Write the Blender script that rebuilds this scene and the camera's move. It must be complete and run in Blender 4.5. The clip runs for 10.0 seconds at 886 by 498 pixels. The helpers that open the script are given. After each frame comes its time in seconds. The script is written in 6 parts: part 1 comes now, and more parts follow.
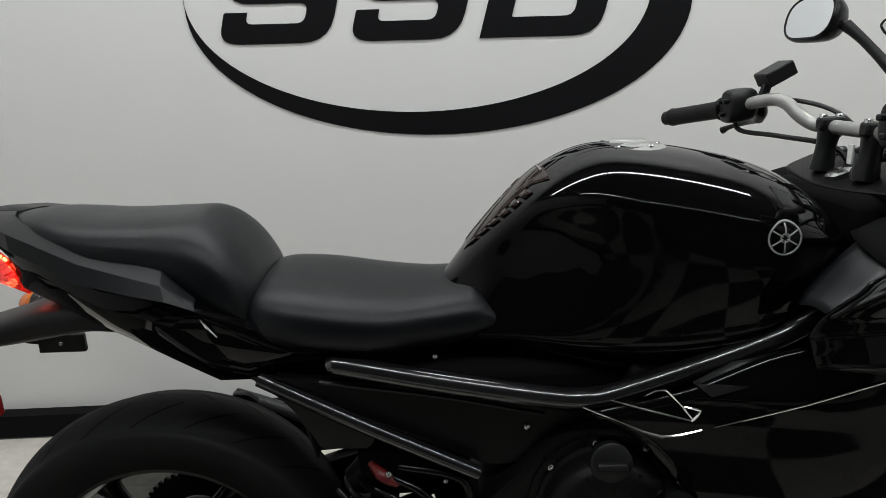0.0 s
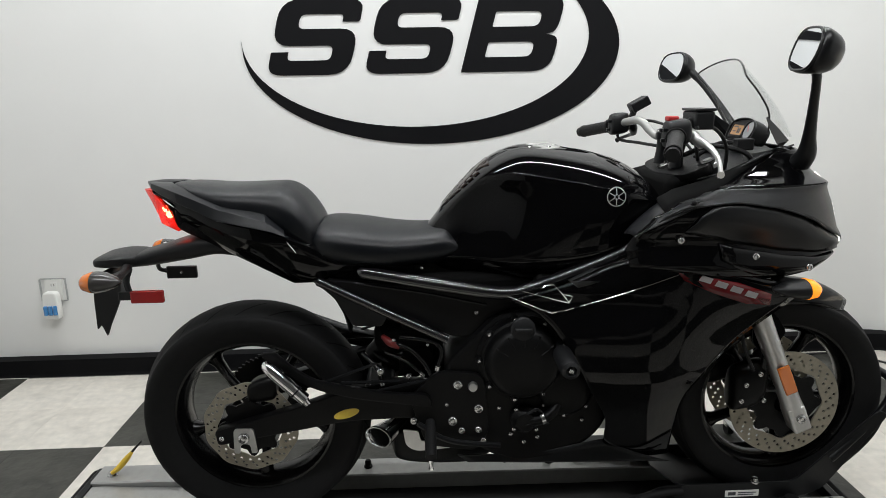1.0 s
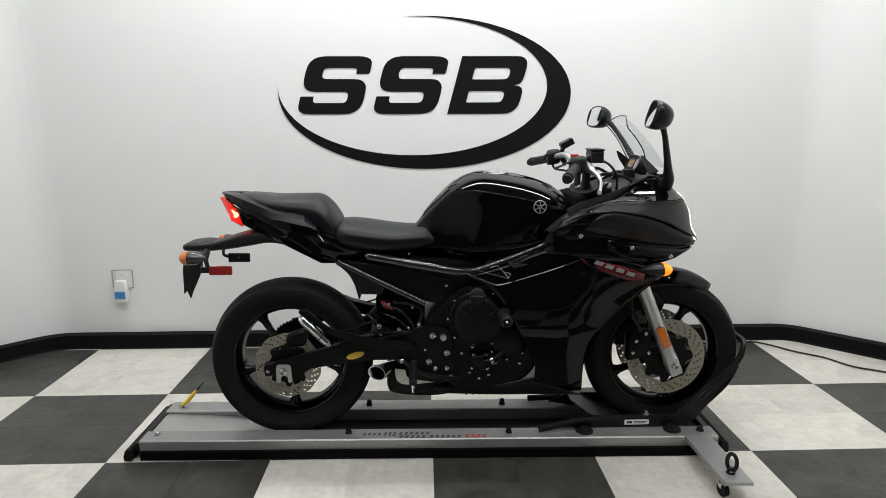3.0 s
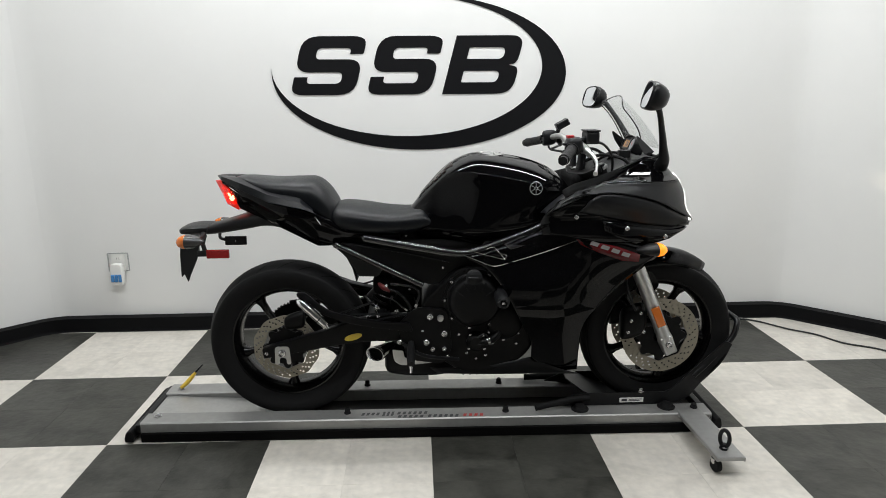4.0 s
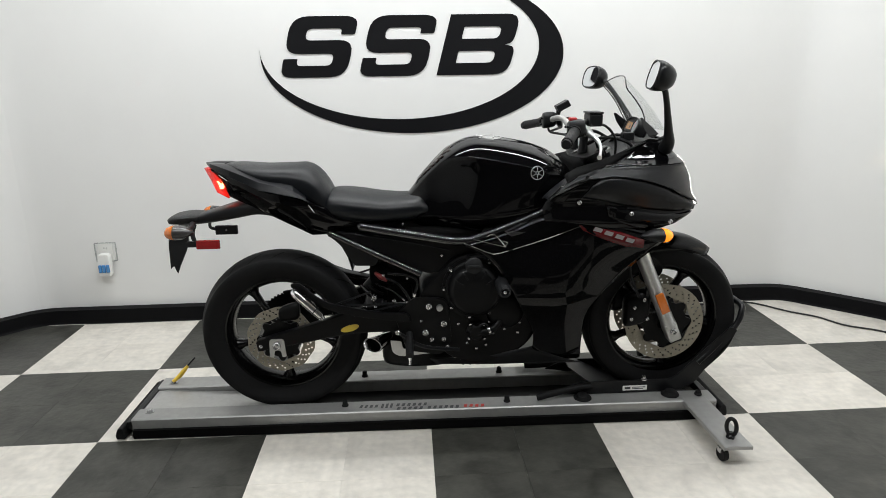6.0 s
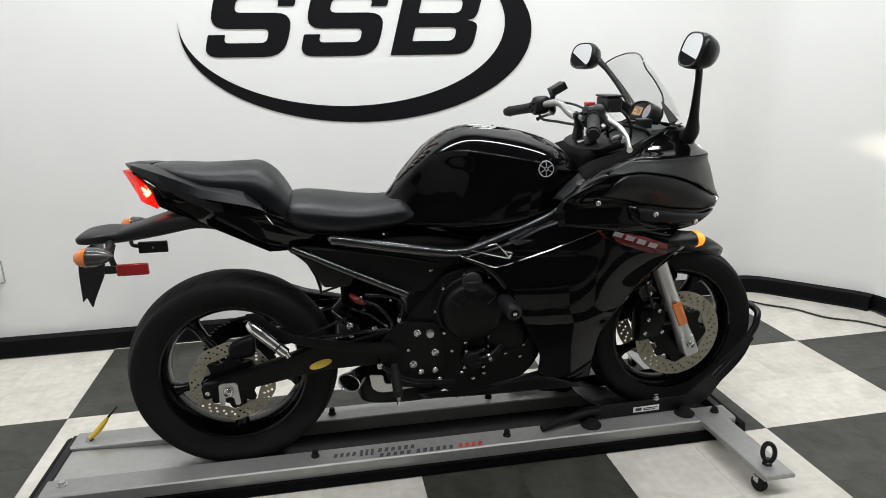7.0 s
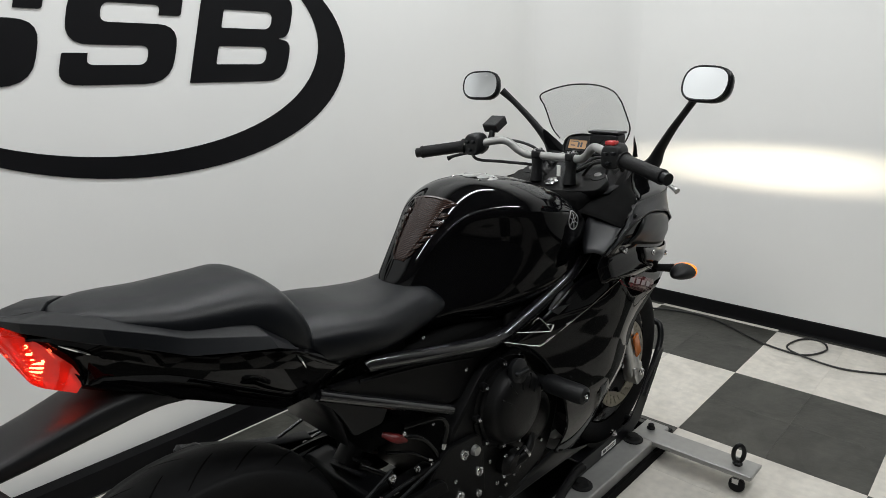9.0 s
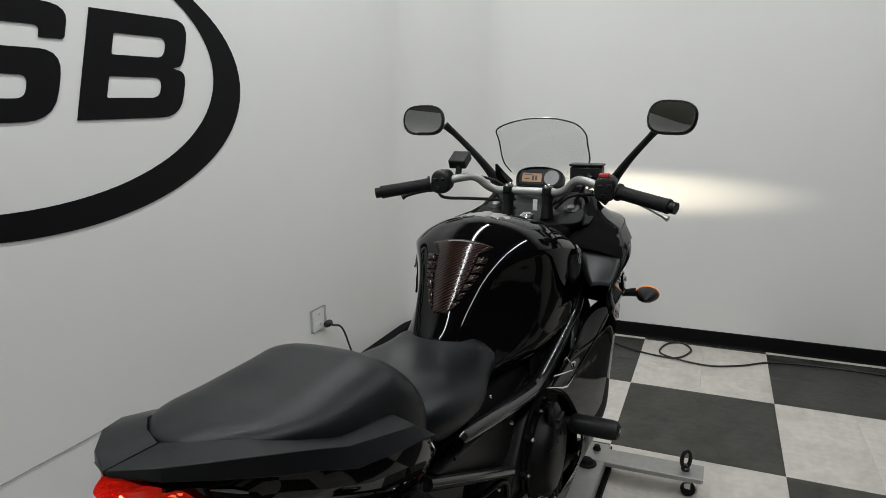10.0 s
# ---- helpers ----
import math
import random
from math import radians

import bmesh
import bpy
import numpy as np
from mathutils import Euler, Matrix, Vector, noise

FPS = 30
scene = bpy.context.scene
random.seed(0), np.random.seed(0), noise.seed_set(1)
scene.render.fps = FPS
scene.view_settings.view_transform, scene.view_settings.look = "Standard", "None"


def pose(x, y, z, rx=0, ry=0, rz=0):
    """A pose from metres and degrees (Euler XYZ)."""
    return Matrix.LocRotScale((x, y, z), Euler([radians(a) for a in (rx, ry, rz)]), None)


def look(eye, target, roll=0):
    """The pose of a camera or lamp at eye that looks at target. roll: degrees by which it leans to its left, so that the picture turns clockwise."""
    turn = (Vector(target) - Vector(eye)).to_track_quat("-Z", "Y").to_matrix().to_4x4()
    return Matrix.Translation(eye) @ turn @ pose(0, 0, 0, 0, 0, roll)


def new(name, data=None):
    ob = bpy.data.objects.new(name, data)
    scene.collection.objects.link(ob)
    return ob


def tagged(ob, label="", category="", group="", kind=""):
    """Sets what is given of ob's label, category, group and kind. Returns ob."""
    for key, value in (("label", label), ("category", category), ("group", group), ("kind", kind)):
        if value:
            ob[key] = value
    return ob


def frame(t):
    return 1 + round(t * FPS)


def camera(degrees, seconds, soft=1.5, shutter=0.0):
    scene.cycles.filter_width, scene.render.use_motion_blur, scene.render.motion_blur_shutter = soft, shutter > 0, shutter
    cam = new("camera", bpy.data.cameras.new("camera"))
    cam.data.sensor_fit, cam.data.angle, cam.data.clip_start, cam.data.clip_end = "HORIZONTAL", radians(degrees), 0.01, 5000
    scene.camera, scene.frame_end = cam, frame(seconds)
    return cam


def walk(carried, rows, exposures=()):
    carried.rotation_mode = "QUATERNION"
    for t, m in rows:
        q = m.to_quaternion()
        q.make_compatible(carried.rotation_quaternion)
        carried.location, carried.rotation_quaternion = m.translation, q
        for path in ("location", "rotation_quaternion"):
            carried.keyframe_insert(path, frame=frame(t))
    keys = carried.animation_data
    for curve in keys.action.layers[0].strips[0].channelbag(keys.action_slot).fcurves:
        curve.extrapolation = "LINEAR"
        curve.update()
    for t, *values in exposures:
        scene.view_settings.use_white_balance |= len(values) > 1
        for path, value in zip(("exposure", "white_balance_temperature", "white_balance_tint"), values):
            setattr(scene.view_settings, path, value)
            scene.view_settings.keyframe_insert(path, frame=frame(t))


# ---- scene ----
cam = camera(68.8, 10.0, soft=0.6)
PATH = [
    (0, (1.129, -0.812, 1.167), (1.186, 1.118, 0.646), -1.7),
    (0.5, (1.178, -1.176, 1.214), (1.111, 0.762, 0.722), -2.2),
    (1, (1.138, -1.492, 1.194), (1.206, 0.450, 0.723), -1.1),
    (1.5, (1.183, -1.768, 1.225), (1.342, 0.170, 0.755), 0.4),
    (2, (1.254, -2.036, 1.225), (1.222, -0.111, 0.680), -0.7),
    (2.5, (1.214, -2.180, 1.243), (1.245, -0.233, 0.787), -0.7),
    (3, (1.192, -2.236, 1.258), (1.251, -0.278, 0.857), -0.2),
    (3.2, (1.198, -2.240, 1.264), (1.265, -0.293, 0.810), 0.1),
    (4.3, (1.180, -2.248, 1.271), (1.252, -0.303, 0.796), -0.8),
    (4.5, (1.187, -2.251, 1.271), (1.247, -0.312, 0.785), -0.7),
    (5, (1.188, -2.250, 1.277), (1.280, -0.309, 0.804), -0.6),
    (5.5, (1.173, -2.240, 1.278), (1.264, -0.305, 0.781), -0.5),
    (5.7, (1.173, -2.236, 1.277), (1.259, -0.303, 0.775), -0.7),
    (6.8, (1.030, -1.795, 1.253), (1.298, 0.109, 0.681), -1.5),
    (7, (0.964, -1.736, 1.248), (1.329, 0.149, 0.687), -0.9),
    (7.5, (0.715, -1.556, 1.279), (1.359, 0.247, 0.698), -2.3),
    (8, (0.581, -1.267, 1.281), (1.510, 0.408, 0.705), -1.2),
    (8.5, (0.446, -1.039, 1.290), (1.587, 0.508, 0.737), 0.6),
    (9, (0.256, -0.811, 1.303), (1.679, 0.490, 0.770), -0.7),
    (9.5, (0.214, -0.499, 1.289), (1.833, 0.553, 0.768), -2.2),
    (10, (0.080, -0.305, 1.311), (1.874, 0.460, 0.865), -0.7),
]
EXPOSURES = [(0.0, -0.66), (1.0, -0.14), (2.0, 0.02), (2.5, 0.0), (3.0, -0.16), (4.5, -0.13), (5.0, -0.13), (7.0, 0.05), (7.5, 0.02), (8.0, -0.10), (8.5, -0.27), (9.0, -0.46), (9.5, -0.61), (10.0, -0.84)]
walk(cam, [(t, look(eye, target, roll)) for t, eye, target, roll in PATH], EXPOSURES)

# ---- the room's measures ----
TILE = 0.3048
BACK, LEFT, RIGHT, FRONT = 1.285, -1.28, 3.70, -3.35
CHAMFER = 0.42
HIGH = 3.05
YC = 0.170          # the motorcycle's middle plane
REAR_X, REAR_Z, REAR_R = 0.677, 0.345, 0.312
FRONT_X, FRONT_Z, FRONT_R = 2.118, 0.352, 0.300

# ---- light ----
world = bpy.data.worlds.new("world")
scene.world = world
world.use_nodes = True
world.node_tree.nodes["Background"].inputs[0].default_value = (0.9, 0.95, 1.0, 1)
world.node_tree.nodes["Background"].inputs[1].default_value = 0.05


def area_lamp(name, x, y, z, sx, sy, watts, colour=(0.975, 0.995, 1.005), turn=0):
    data = bpy.data.lights.new(name, "AREA")
    data.shape, data.size, data.size_y, data.energy, data.color = "RECTANGLE", sx, sy, watts, colour
    ob = new(name, data)
    ob.matrix_world = pose(x, y, z, 0, 0, turn)
    return ob


TUBES = [(0.42, 0.62, 1.8, 0), (2.26, 0.62, 1.8, 0), (0.42, -1.05, 1.8, 0), (2.26, -1.05, 1.8, 0)]
for tx, ty, tl, turn in TUBES:
    area_lamp("tube_light", tx, ty, HIGH - 0.11, tl, 0.055, 47 * tl / 2.4, turn=turn)

beam = bpy.data.lights.new("headlight_beam", "SPOT")
beam.energy, beam.color, beam.spot_size, beam.spot_blend, beam.shadow_soft_size = 125, (1.0, 0.87, 0.66), radians(72), 1.0, 0.015
beam_ob = new("headlight_beam", beam)
beam_ob.matrix_world = look((2.25, YC, 0.865), (3.7, YC, 0.815)) @ Matrix.Diagonal((1.0, 0.14, 1.0, 1.0))


# ---- materials ----
def material(name, colour, rough=0.5, metal=0.0, grain=0.0, scale=40.0, bump=0.0, bump_scale=200.0, coat=0.0, emit=None, emit_strength=0.0, spec=0.5, tint=None, big=0.0):
    """A principled surface with colour varied at two scales, roughness varied, and fine relief."""
    m = bpy.data.materials.new(name)
    m.use_nodes = True
    nt = m.node_tree
    b = nt.nodes["Principled BSDF"]
    b.inputs["Roughness"].default_value = rough
    b.inputs["Metallic"].default_value = metal
    b.inputs["Specular IOR Level"].default_value = spec
    b.inputs["Coat Weight"].default_value = coat
    b.inputs["Coat Roughness"].default_value = 0.03
    b.inputs["Base Color"].default_value = (*colour, 1)
    if emit:
        b.inputs["Emission Color"].default_value = (*emit, 1)
        b.inputs["Emission Strength"].default_value = emit_strength
    place = nt.nodes.new("ShaderNodeTexCoord").outputs["Object"]
    if grain or big:
        fine = nt.nodes.new("ShaderNodeTexNoise")
        fine.inputs["Scale"].default_value, fine.inputs["Detail"].default_value = scale, 6
        nt.links.new(place, fine.inputs["Vector"])
        wide = nt.nodes.new("ShaderNodeTexNoise")
        wide.inputs["Scale"].default_value, wide.inputs["Detail"].default_value = scale / 14, 3
        nt.links.new(place, wide.inputs["Vector"])
        add = nt.nodes.new("ShaderNodeMix")
        add.data_type = "FLOAT"
        add.inputs[0].default_value = 0.5 if not big else 0.7
        nt.links.new(fine.outputs[0], add.inputs[2])
        nt.links.new(wide.outputs[0], add.inputs[3])
        ramp = nt.nodes.new("ShaderNodeValToRGB")
        k = grain + big
        low = [max(0, c * (1 - k)) for c in colour]
        high = [min(1, c * (1 + k)) for c in (tint or colour)]
        ramp.color_ramp.elements[0].position, ramp.color_ramp.elements[1].position = 0.3, 0.7
        ramp.color_ramp.elements[0].color, ramp.color_ramp.elements[1].color = (*low, 1), (*high, 1)
        nt.links.new(add.outputs[0], ramp.inputs[0])
        nt.links.new(ramp.outputs[0], b.inputs["Base Color"])
        rr = nt.nodes.new("ShaderNodeMapRange")
        rr.inputs["To Min"].default_value, rr.inputs["To Max"].default_value = max(0.02, rough * 0.8), min(1, rough * 1.25)
        nt.links.new(wide.outputs[0], rr.inputs["Value"])
        nt.links.new(rr.outputs[0], b.inputs["Roughness"])
    if bump:
        nz = nt.nodes.new("ShaderNodeTexNoise")
        nz.inputs["Scale"].default_value, nz.inputs["Detail"].default_value = bump_scale, 4
        nt.links.new(place, nz.inputs["Vector"])
        bm_node = nt.nodes.new("ShaderNodeBump")
        bm_node.inputs["Strength"].default_value, bm_node.inputs["Distance"].default_value = bump, 0.002
        nt.links.new(nz.outputs[0], bm_node.inputs["Height"])
        nt.links.new(bm_node.outputs[0], b.inputs["Normal"])
    return m


WALL = material("wall_paint", (0.80, 0.80, 0.785), 0.36, grain=0.015, scale=6, bump=0.12, bump_scale=350, spec=0.45)
# for the added, unseen south wall: dark to keep reflections in the bodywork dark
FAR_WALL = material("unseen_wall_dark", (0.055, 0.055, 0.052), 0.7, grain=0.1, scale=6)
# unseen ceiling, set dark so mirrors and bodywork reflect little light from above
CEILING = material("dark_ceiling", (0.12, 0.115, 0.10), 0.8, grain=0.04, scale=20)
SKIRT = material("black_vinyl_base", (0.003, 0.003, 0.0035), 0.55, grain=0.2, scale=10, spec=0.1)
MARK = material("black_wall_paint", (0.004, 0.004, 0.005), 0.6, grain=0.1, scale=30, spec=0.15)
PAINT = material("black_gloss_paint", (0.0016, 0.0016, 0.0019), 0.04, spec=0.20)
SATIN = material("black_satin_paint", (0.0045, 0.0048, 0.0055), 0.32, grain=0.25, scale=60, spec=0.30)
PLASTIC = material("black_plastic", (0.006, 0.0063, 0.007), 0.42, grain=0.15, scale=80, bump=0.15, bump_scale=900, spec=0.30)
GREYPLAST = material("charcoal_satin_plastic", (0.0050, 0.0056, 0.0068), 0.34, grain=0.1, scale=60, bump=0.08, bump_scale=1200, spec=0.22)
# lighter copy of GREYPLAST: the sheen on up-facing cowl panels put into the colour
LITPLAST = material("lit_charcoal_satin", (0.010, 0.0105, 0.012), 0.38, grain=0.12, scale=60, bump=0.06, bump_scale=1200, spec=0.36)
VINYL = material("seat_vinyl", (0.0030, 0.0038, 0.0052), 0.33, grain=0.12, scale=90, bump=0.22, bump_scale=700, spec=0.28)
RUBBER = material("tyre_rubber", (0.0055, 0.0055, 0.0058), 0.66, grain=0.25, scale=50, bump=0.25, bump_scale=400, spec=0.2)
GRIP = material("grip_rubber", (0.0055, 0.0055, 0.006), 0.55, bump=0.6, bump_scale=500, spec=0.25)
ALLOY = material("silver_alloy", (0.52, 0.52, 0.51), 0.34, metal=0.9, grain=0.1, scale=60)
GREYMETAL = material("grey_metal_paint", (0.34, 0.34, 0.33), 0.42, metal=0.55, grain=0.12, scale=40)
CHROME = material("chrome", (0.85, 0.85, 0.86), 0.08, metal=1.0)
STEEL = material("bolt_steel", (0.55, 0.55, 0.55), 0.22, metal=1.0)
DISC = material("brake_disc_steel", (0.30, 0.275, 0.22), 0.48, metal=0.6, grain=0.12, scale=120)
RIM = material("black_rim_paint", (0.002, 0.002, 0.0022), 0.2, spec=0.3)
DARKMETAL = material("black_engine_metal", (0.0028, 0.0028, 0.003), 0.40, metal=0.05, grain=0.25, scale=80, bump=0.2, bump_scale=500, spec=0.18)
TUBE = material("black_gloss_frame", (0.007, 0.007, 0.008), 0.17, spec=1.0)
BADGE = material("polished_badge", (0.33, 0.33, 0.33), 0.40, metal=0.3)
# near-black that puts shade into hollows, bores, slots, grooves and gaps as colour
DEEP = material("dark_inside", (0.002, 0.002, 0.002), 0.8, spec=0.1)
REDLAMP = material("red_tail_lamp", (0.9, 0.2, 0.1), 0.2, emit=(1.0, 0.60, 0.42), emit_strength=80.0)
REDREF = material("red_reflector", (0.25, 0.012, 0.012), 0.15, grain=0.2, scale=300)
AMBER = material("amber_lens", (0.55, 0.14, 0.015), 0.15, coat=0.4)
AMBERLIT = material("lit_amber_lens", (0.85, 0.25, 0.02), 0.15, emit=(1.0, 0.26, 0.01), emit_strength=1.1)
SMOKE = material("smoked_grey_plastic", (0.030, 0.028, 0.027), 0.22, coat=0.3)
YELLOW = material("yellow_label", (0.62, 0.45, 0.05), 0.4, grain=0.1, scale=200)
YELLOWPL = material("yellow_handle", (0.75, 0.50, 0.05), 0.4, grain=0.1, scale=80)
WHITE = material("white_plastic", (0.78, 0.78, 0.75), 0.35)
BLUE = material("blue_liquid", (0.05, 0.22, 0.50), 0.15, coat=0.5)
DECALRED = material("red_decal", (0.09, 0.004, 0.006), 0.18, spec=0.3)
DECALWHITE = material("white_decal", (0.22, 0.20, 0.20), 0.28, coat=0.1)
DECALGREY = material("grey_print", (0.05, 0.05, 0.055), 0.4)
REDPRINT = material("red_print", (0.50, 0.04, 0.03), 0.4)
REDSWITCH = material("red_switch", (0.40, 0.02, 0.02), 0.35)
LCD = material("amber_display", (0.42, 0.25, 0.13), 0.25, emit=(0.9, 0.5, 0.25), emit_strength=0.06)
DIAL = material("pale_dial", (0.28, 0.29, 0.30), 0.2, coat=0.5)
HEADLENS = material("lit_headlight", (0.9, 0.9, 0.88), 0.08, emit=(1.0, 0.97, 0.9), emit_strength=3.0)
MIRROR = material("mirror_glass", (0.74, 0.76, 0.78), 0.01, metal=1.0)
CORD = material("black_cord", (0.012, 0.012, 0.012), 0.5)
GREYWIRE = material("grey_wire", (0.30, 0.30, 0.30), 0.5)
REDWIRE = material("red_wire", (0.11, 0.005, 0.005), 0.45)


def glass(name, colour, rough=0.0):
    m = bpy.data.materials.new(name)
    m.use_nodes = True
    nt = m.node_tree
    nt.nodes.clear()
    out = nt.nodes.new("ShaderNodeOutputMaterial")
    clear = nt.nodes.new("ShaderNodeBsdfTransparent")
    clear.inputs[0].default_value = (*colour, 1)
    gloss = nt.nodes.new("ShaderNodeBsdfGlossy")
    gloss.inputs["Roughness"].default_value = rough
    mix = nt.nodes.new("ShaderNodeMixShader")
    mix.inputs[0].default_value = 0.05
    nt.links.new(clear.outputs[0], mix.inputs[1])
    nt.links.new(gloss.outputs[0], mix.inputs[2])
    nt.links.new(mix.outputs[0], out.inputs[0])
    return m


def lens(name, colour, through_colour, amount, glow):
    """Tinted translucent lamp lens: part clear, part glowing plastic."""
    m = material(name, colour, 0.08, emit=(1.0, 0.045, 0.02), emit_strength=glow, coat=0.6, grain=0.35, scale=90)
    nt = m.node_tree
    out = nt.nodes["Material Output"]
    clear = nt.nodes.new("ShaderNodeBsdfTransparent")
    clear.inputs[0].default_value = (*through_colour, 1)
    mix = nt.nodes.new("ShaderNodeMixShader")
    mix.inputs[0].default_value = amount
    nt.links.new(nt.nodes["Principled BSDF"].outputs[0], mix.inputs[1])
    nt.links.new(clear.outputs[0], mix.inputs[2])
    nt.links.new(mix.outputs[0], out.inputs[0])
    return m


RED = lens("red_tail_lens", (0.50, 0.010, 0.008), (1.0, 0.14, 0.07), 0.36, 0.30)
SCREEN = glass("clear_screen", (0.955, 0.96, 0.96), 0.02)


SMOKEGLASS = glass("clear_guard", (0.80, 0.81, 0.81), 0.1)


def carbon():
    m = material("carbon_weave", (0.03, 0.018, 0.016), 0.12, coat=0.15, spec=0.2)
    nt = m.node_tree
    b = nt.nodes["Principled BSDF"]
    tc = nt.nodes.new("ShaderNodeTexCoord")
    wave = nt.nodes.new("ShaderNodeTexWave")
    wave.wave_type, wave.bands_direction = "BANDS", "DIAGONAL"
    wave.inputs["Scale"].default_value = 62
    nt.links.new(tc.outputs["Object"], wave.inputs["Vector"])
    ramp = nt.nodes.new("ShaderNodeValToRGB")
    ramp.color_ramp.elements[0].color, ramp.color_ramp.elements[1].color = (0.0012, 0.001, 0.001, 1), (0.034, 0.017, 0.013, 1)
    nt.links.new(wave.outputs[0], ramp.inputs[0])
    nt.links.new(ramp.outputs[0], b.inputs["Base Color"])
    return m


CARBON = carbon()


def tile_material(name, colour, k, spec):
    """Vinyl floor tile: base colour varied from tile to tile, mottled, scuffed and slightly uneven."""
    m = material(name, colour, 0.36, grain=0.07 + 0.04 * k, scale=34, bump=0.9, bump_scale=34, spec=spec, tint=[c * f for c, f in zip(colour, (1.02, 1.0, 0.97))])
    nt = m.node_tree
    b = nt.nodes["Principled BSDF"]
    source = b.inputs["Base Color"].links[0].from_socket
    info = nt.nodes.new("ShaderNodeObjectInfo")
    tc = nt.nodes.new("ShaderNodeTexCoord")
    mp = nt.nodes.new("ShaderNodeVectorMath")
    mp.operation = "ADD"
    nt.links.new(tc.outputs["Object"], mp.inputs[0])
    nt.links.new(info.outputs["Random"], mp.inputs[1])
    scuff = nt.nodes.new("ShaderNodeTexNoise")
    scuff.inputs["Scale"].default_value, scuff.inputs["Detail"].default_value, scuff.inputs["Distortion"].default_value = 5.5, 8, 1.2
    nt.links.new(mp.outputs[0], scuff.inputs["Vector"])
    r2 = nt.nodes.new("ShaderNodeMapRange")
    r2.inputs["From Min"].default_value, r2.inputs["From Max"].default_value = 0.35, 0.75
    r2.inputs["To Min"].default_value, r2.inputs["To Max"].default_value = 1 + 0.07 * k, 1 - 0.12 * k
    nt.links.new(scuff.outputs[0], r2.inputs["Value"])
    r3 = nt.nodes.new("ShaderNodeMapRange")
    r3.inputs["To Min"].default_value, r3.inputs["To Max"].default_value = 0.95, 1.05
    nt.links.new(info.outputs["Random"], r3.inputs["Value"])
    mul = nt.nodes.new("ShaderNodeMath")
    mul.operation = "MULTIPLY"
    nt.links.new(r2.outputs[0], mul.inputs[0])
    nt.links.new(r3.outputs[0], mul.inputs[1])
    cells = nt.nodes.new("ShaderNodeTexVoronoi")
    cells.inputs["Scale"].default_value, cells.inputs["Randomness"].default_value = 27, 0.35
    nt.links.new(mp.outputs[0], cells.inputs["Vector"])
    r4 = nt.nodes.new("ShaderNodeMapRange")
    r4.inputs["From Max"].default_value = 0.7
    r4.inputs["To Min"].default_value, r4.inputs["To Max"].default_value = 1.03, 0.94
    nt.links.new(cells.outputs["Distance"], r4.inputs["Value"])
    mul2 = nt.nodes.new("ShaderNodeMath")
    mul2.operation = "MULTIPLY"
    nt.links.new(mul.outputs[0], mul2.inputs[0])
    nt.links.new(r4.outputs[0], mul2.inputs[1])
    mul = mul2
    vm = nt.nodes.new("ShaderNodeVectorMath")
    vm.operation = "SCALE"
    nt.links.new(source, vm.inputs[0])
    nt.links.new(mul.outputs[0], vm.inputs["Scale"])
    nt.links.new(vm.outputs[0], b.inputs["Base Color"])
    return m


TILE_WHITE = tile_material("white_floor_tile", (0.612, 0.588, 0.540), 1.3, 0.45)
TILE_DARK = tile_material("charcoal_floor_tile", (0.044, 0.0445, 0.039), 4.5, 0.30)


# ---- shape helpers ----
def finish(name, me, mat, parent=None, label="", smooth=40, bevel=0.0, segs=2, thick=0.0, subdiv=0):
    """Links a mesh in world measures as one object under a thing or part."""
    me.materials.clear()
    me.materials.append(mat)
    if smooth:
        me.shade_smooth()
        me.set_sharp_from_angle(angle=radians(smooth))
    ob = new(name, me)
    if parent is not None:
        ob.parent = parent
        if parent.type == "EMPTY":
            ob.matrix_parent_inverse = Matrix.Translation(-parent.location)
    if thick:
        md = ob.modifiers.new("thickness", "SOLIDIFY")
        md.thickness, md.offset = thick, -1
    if bevel:
        md = ob.modifiers.new("edge", "BEVEL")
        md.width, md.segments, md.limit_method, md.angle_limit = bevel, segs, "ANGLE", radians(35)
    if subdiv:
        md = ob.modifiers.new("smooth", "SUBSURF")
        md.levels = md.render_levels = subdiv
    if label:
        tagged(ob, label=label)
    return ob


def part(name, bm, mat, parent=None, label="", **kw):
    me = bpy.data.meshes.new(name)
    bmesh.ops.recalc_face_normals(bm, faces=bm.faces[:])
    bm.to_mesh(me)
    bm.free()
    return finish(name, me, mat, parent, label, **kw)


def thing(name, base, label, category, group="", kind=""):
    ob = new(name)
    ob.location = base
    return tagged(ob, label=label, category=category, group=group, kind=kind)


def box(x0, x1, y0, y1, z0, z1, bm=None):
    bm = bm or bmesh.new()
    v = [bm.verts.new(p) for p in [(x0, y0, z0), (x1, y0, z0), (x1, y1, z0), (x0, y1, z0), (x0, y0, z1), (x1, y0, z1), (x1, y1, z1), (x0, y1, z1)]]
    for f in [(0, 3, 2, 1), (4, 5, 6, 7), (0, 1, 5, 4), (1, 2, 6, 5), (2, 3, 7, 6), (3, 0, 4, 7)]:
        bm.faces.new([v[i] for i in f])
    return bm


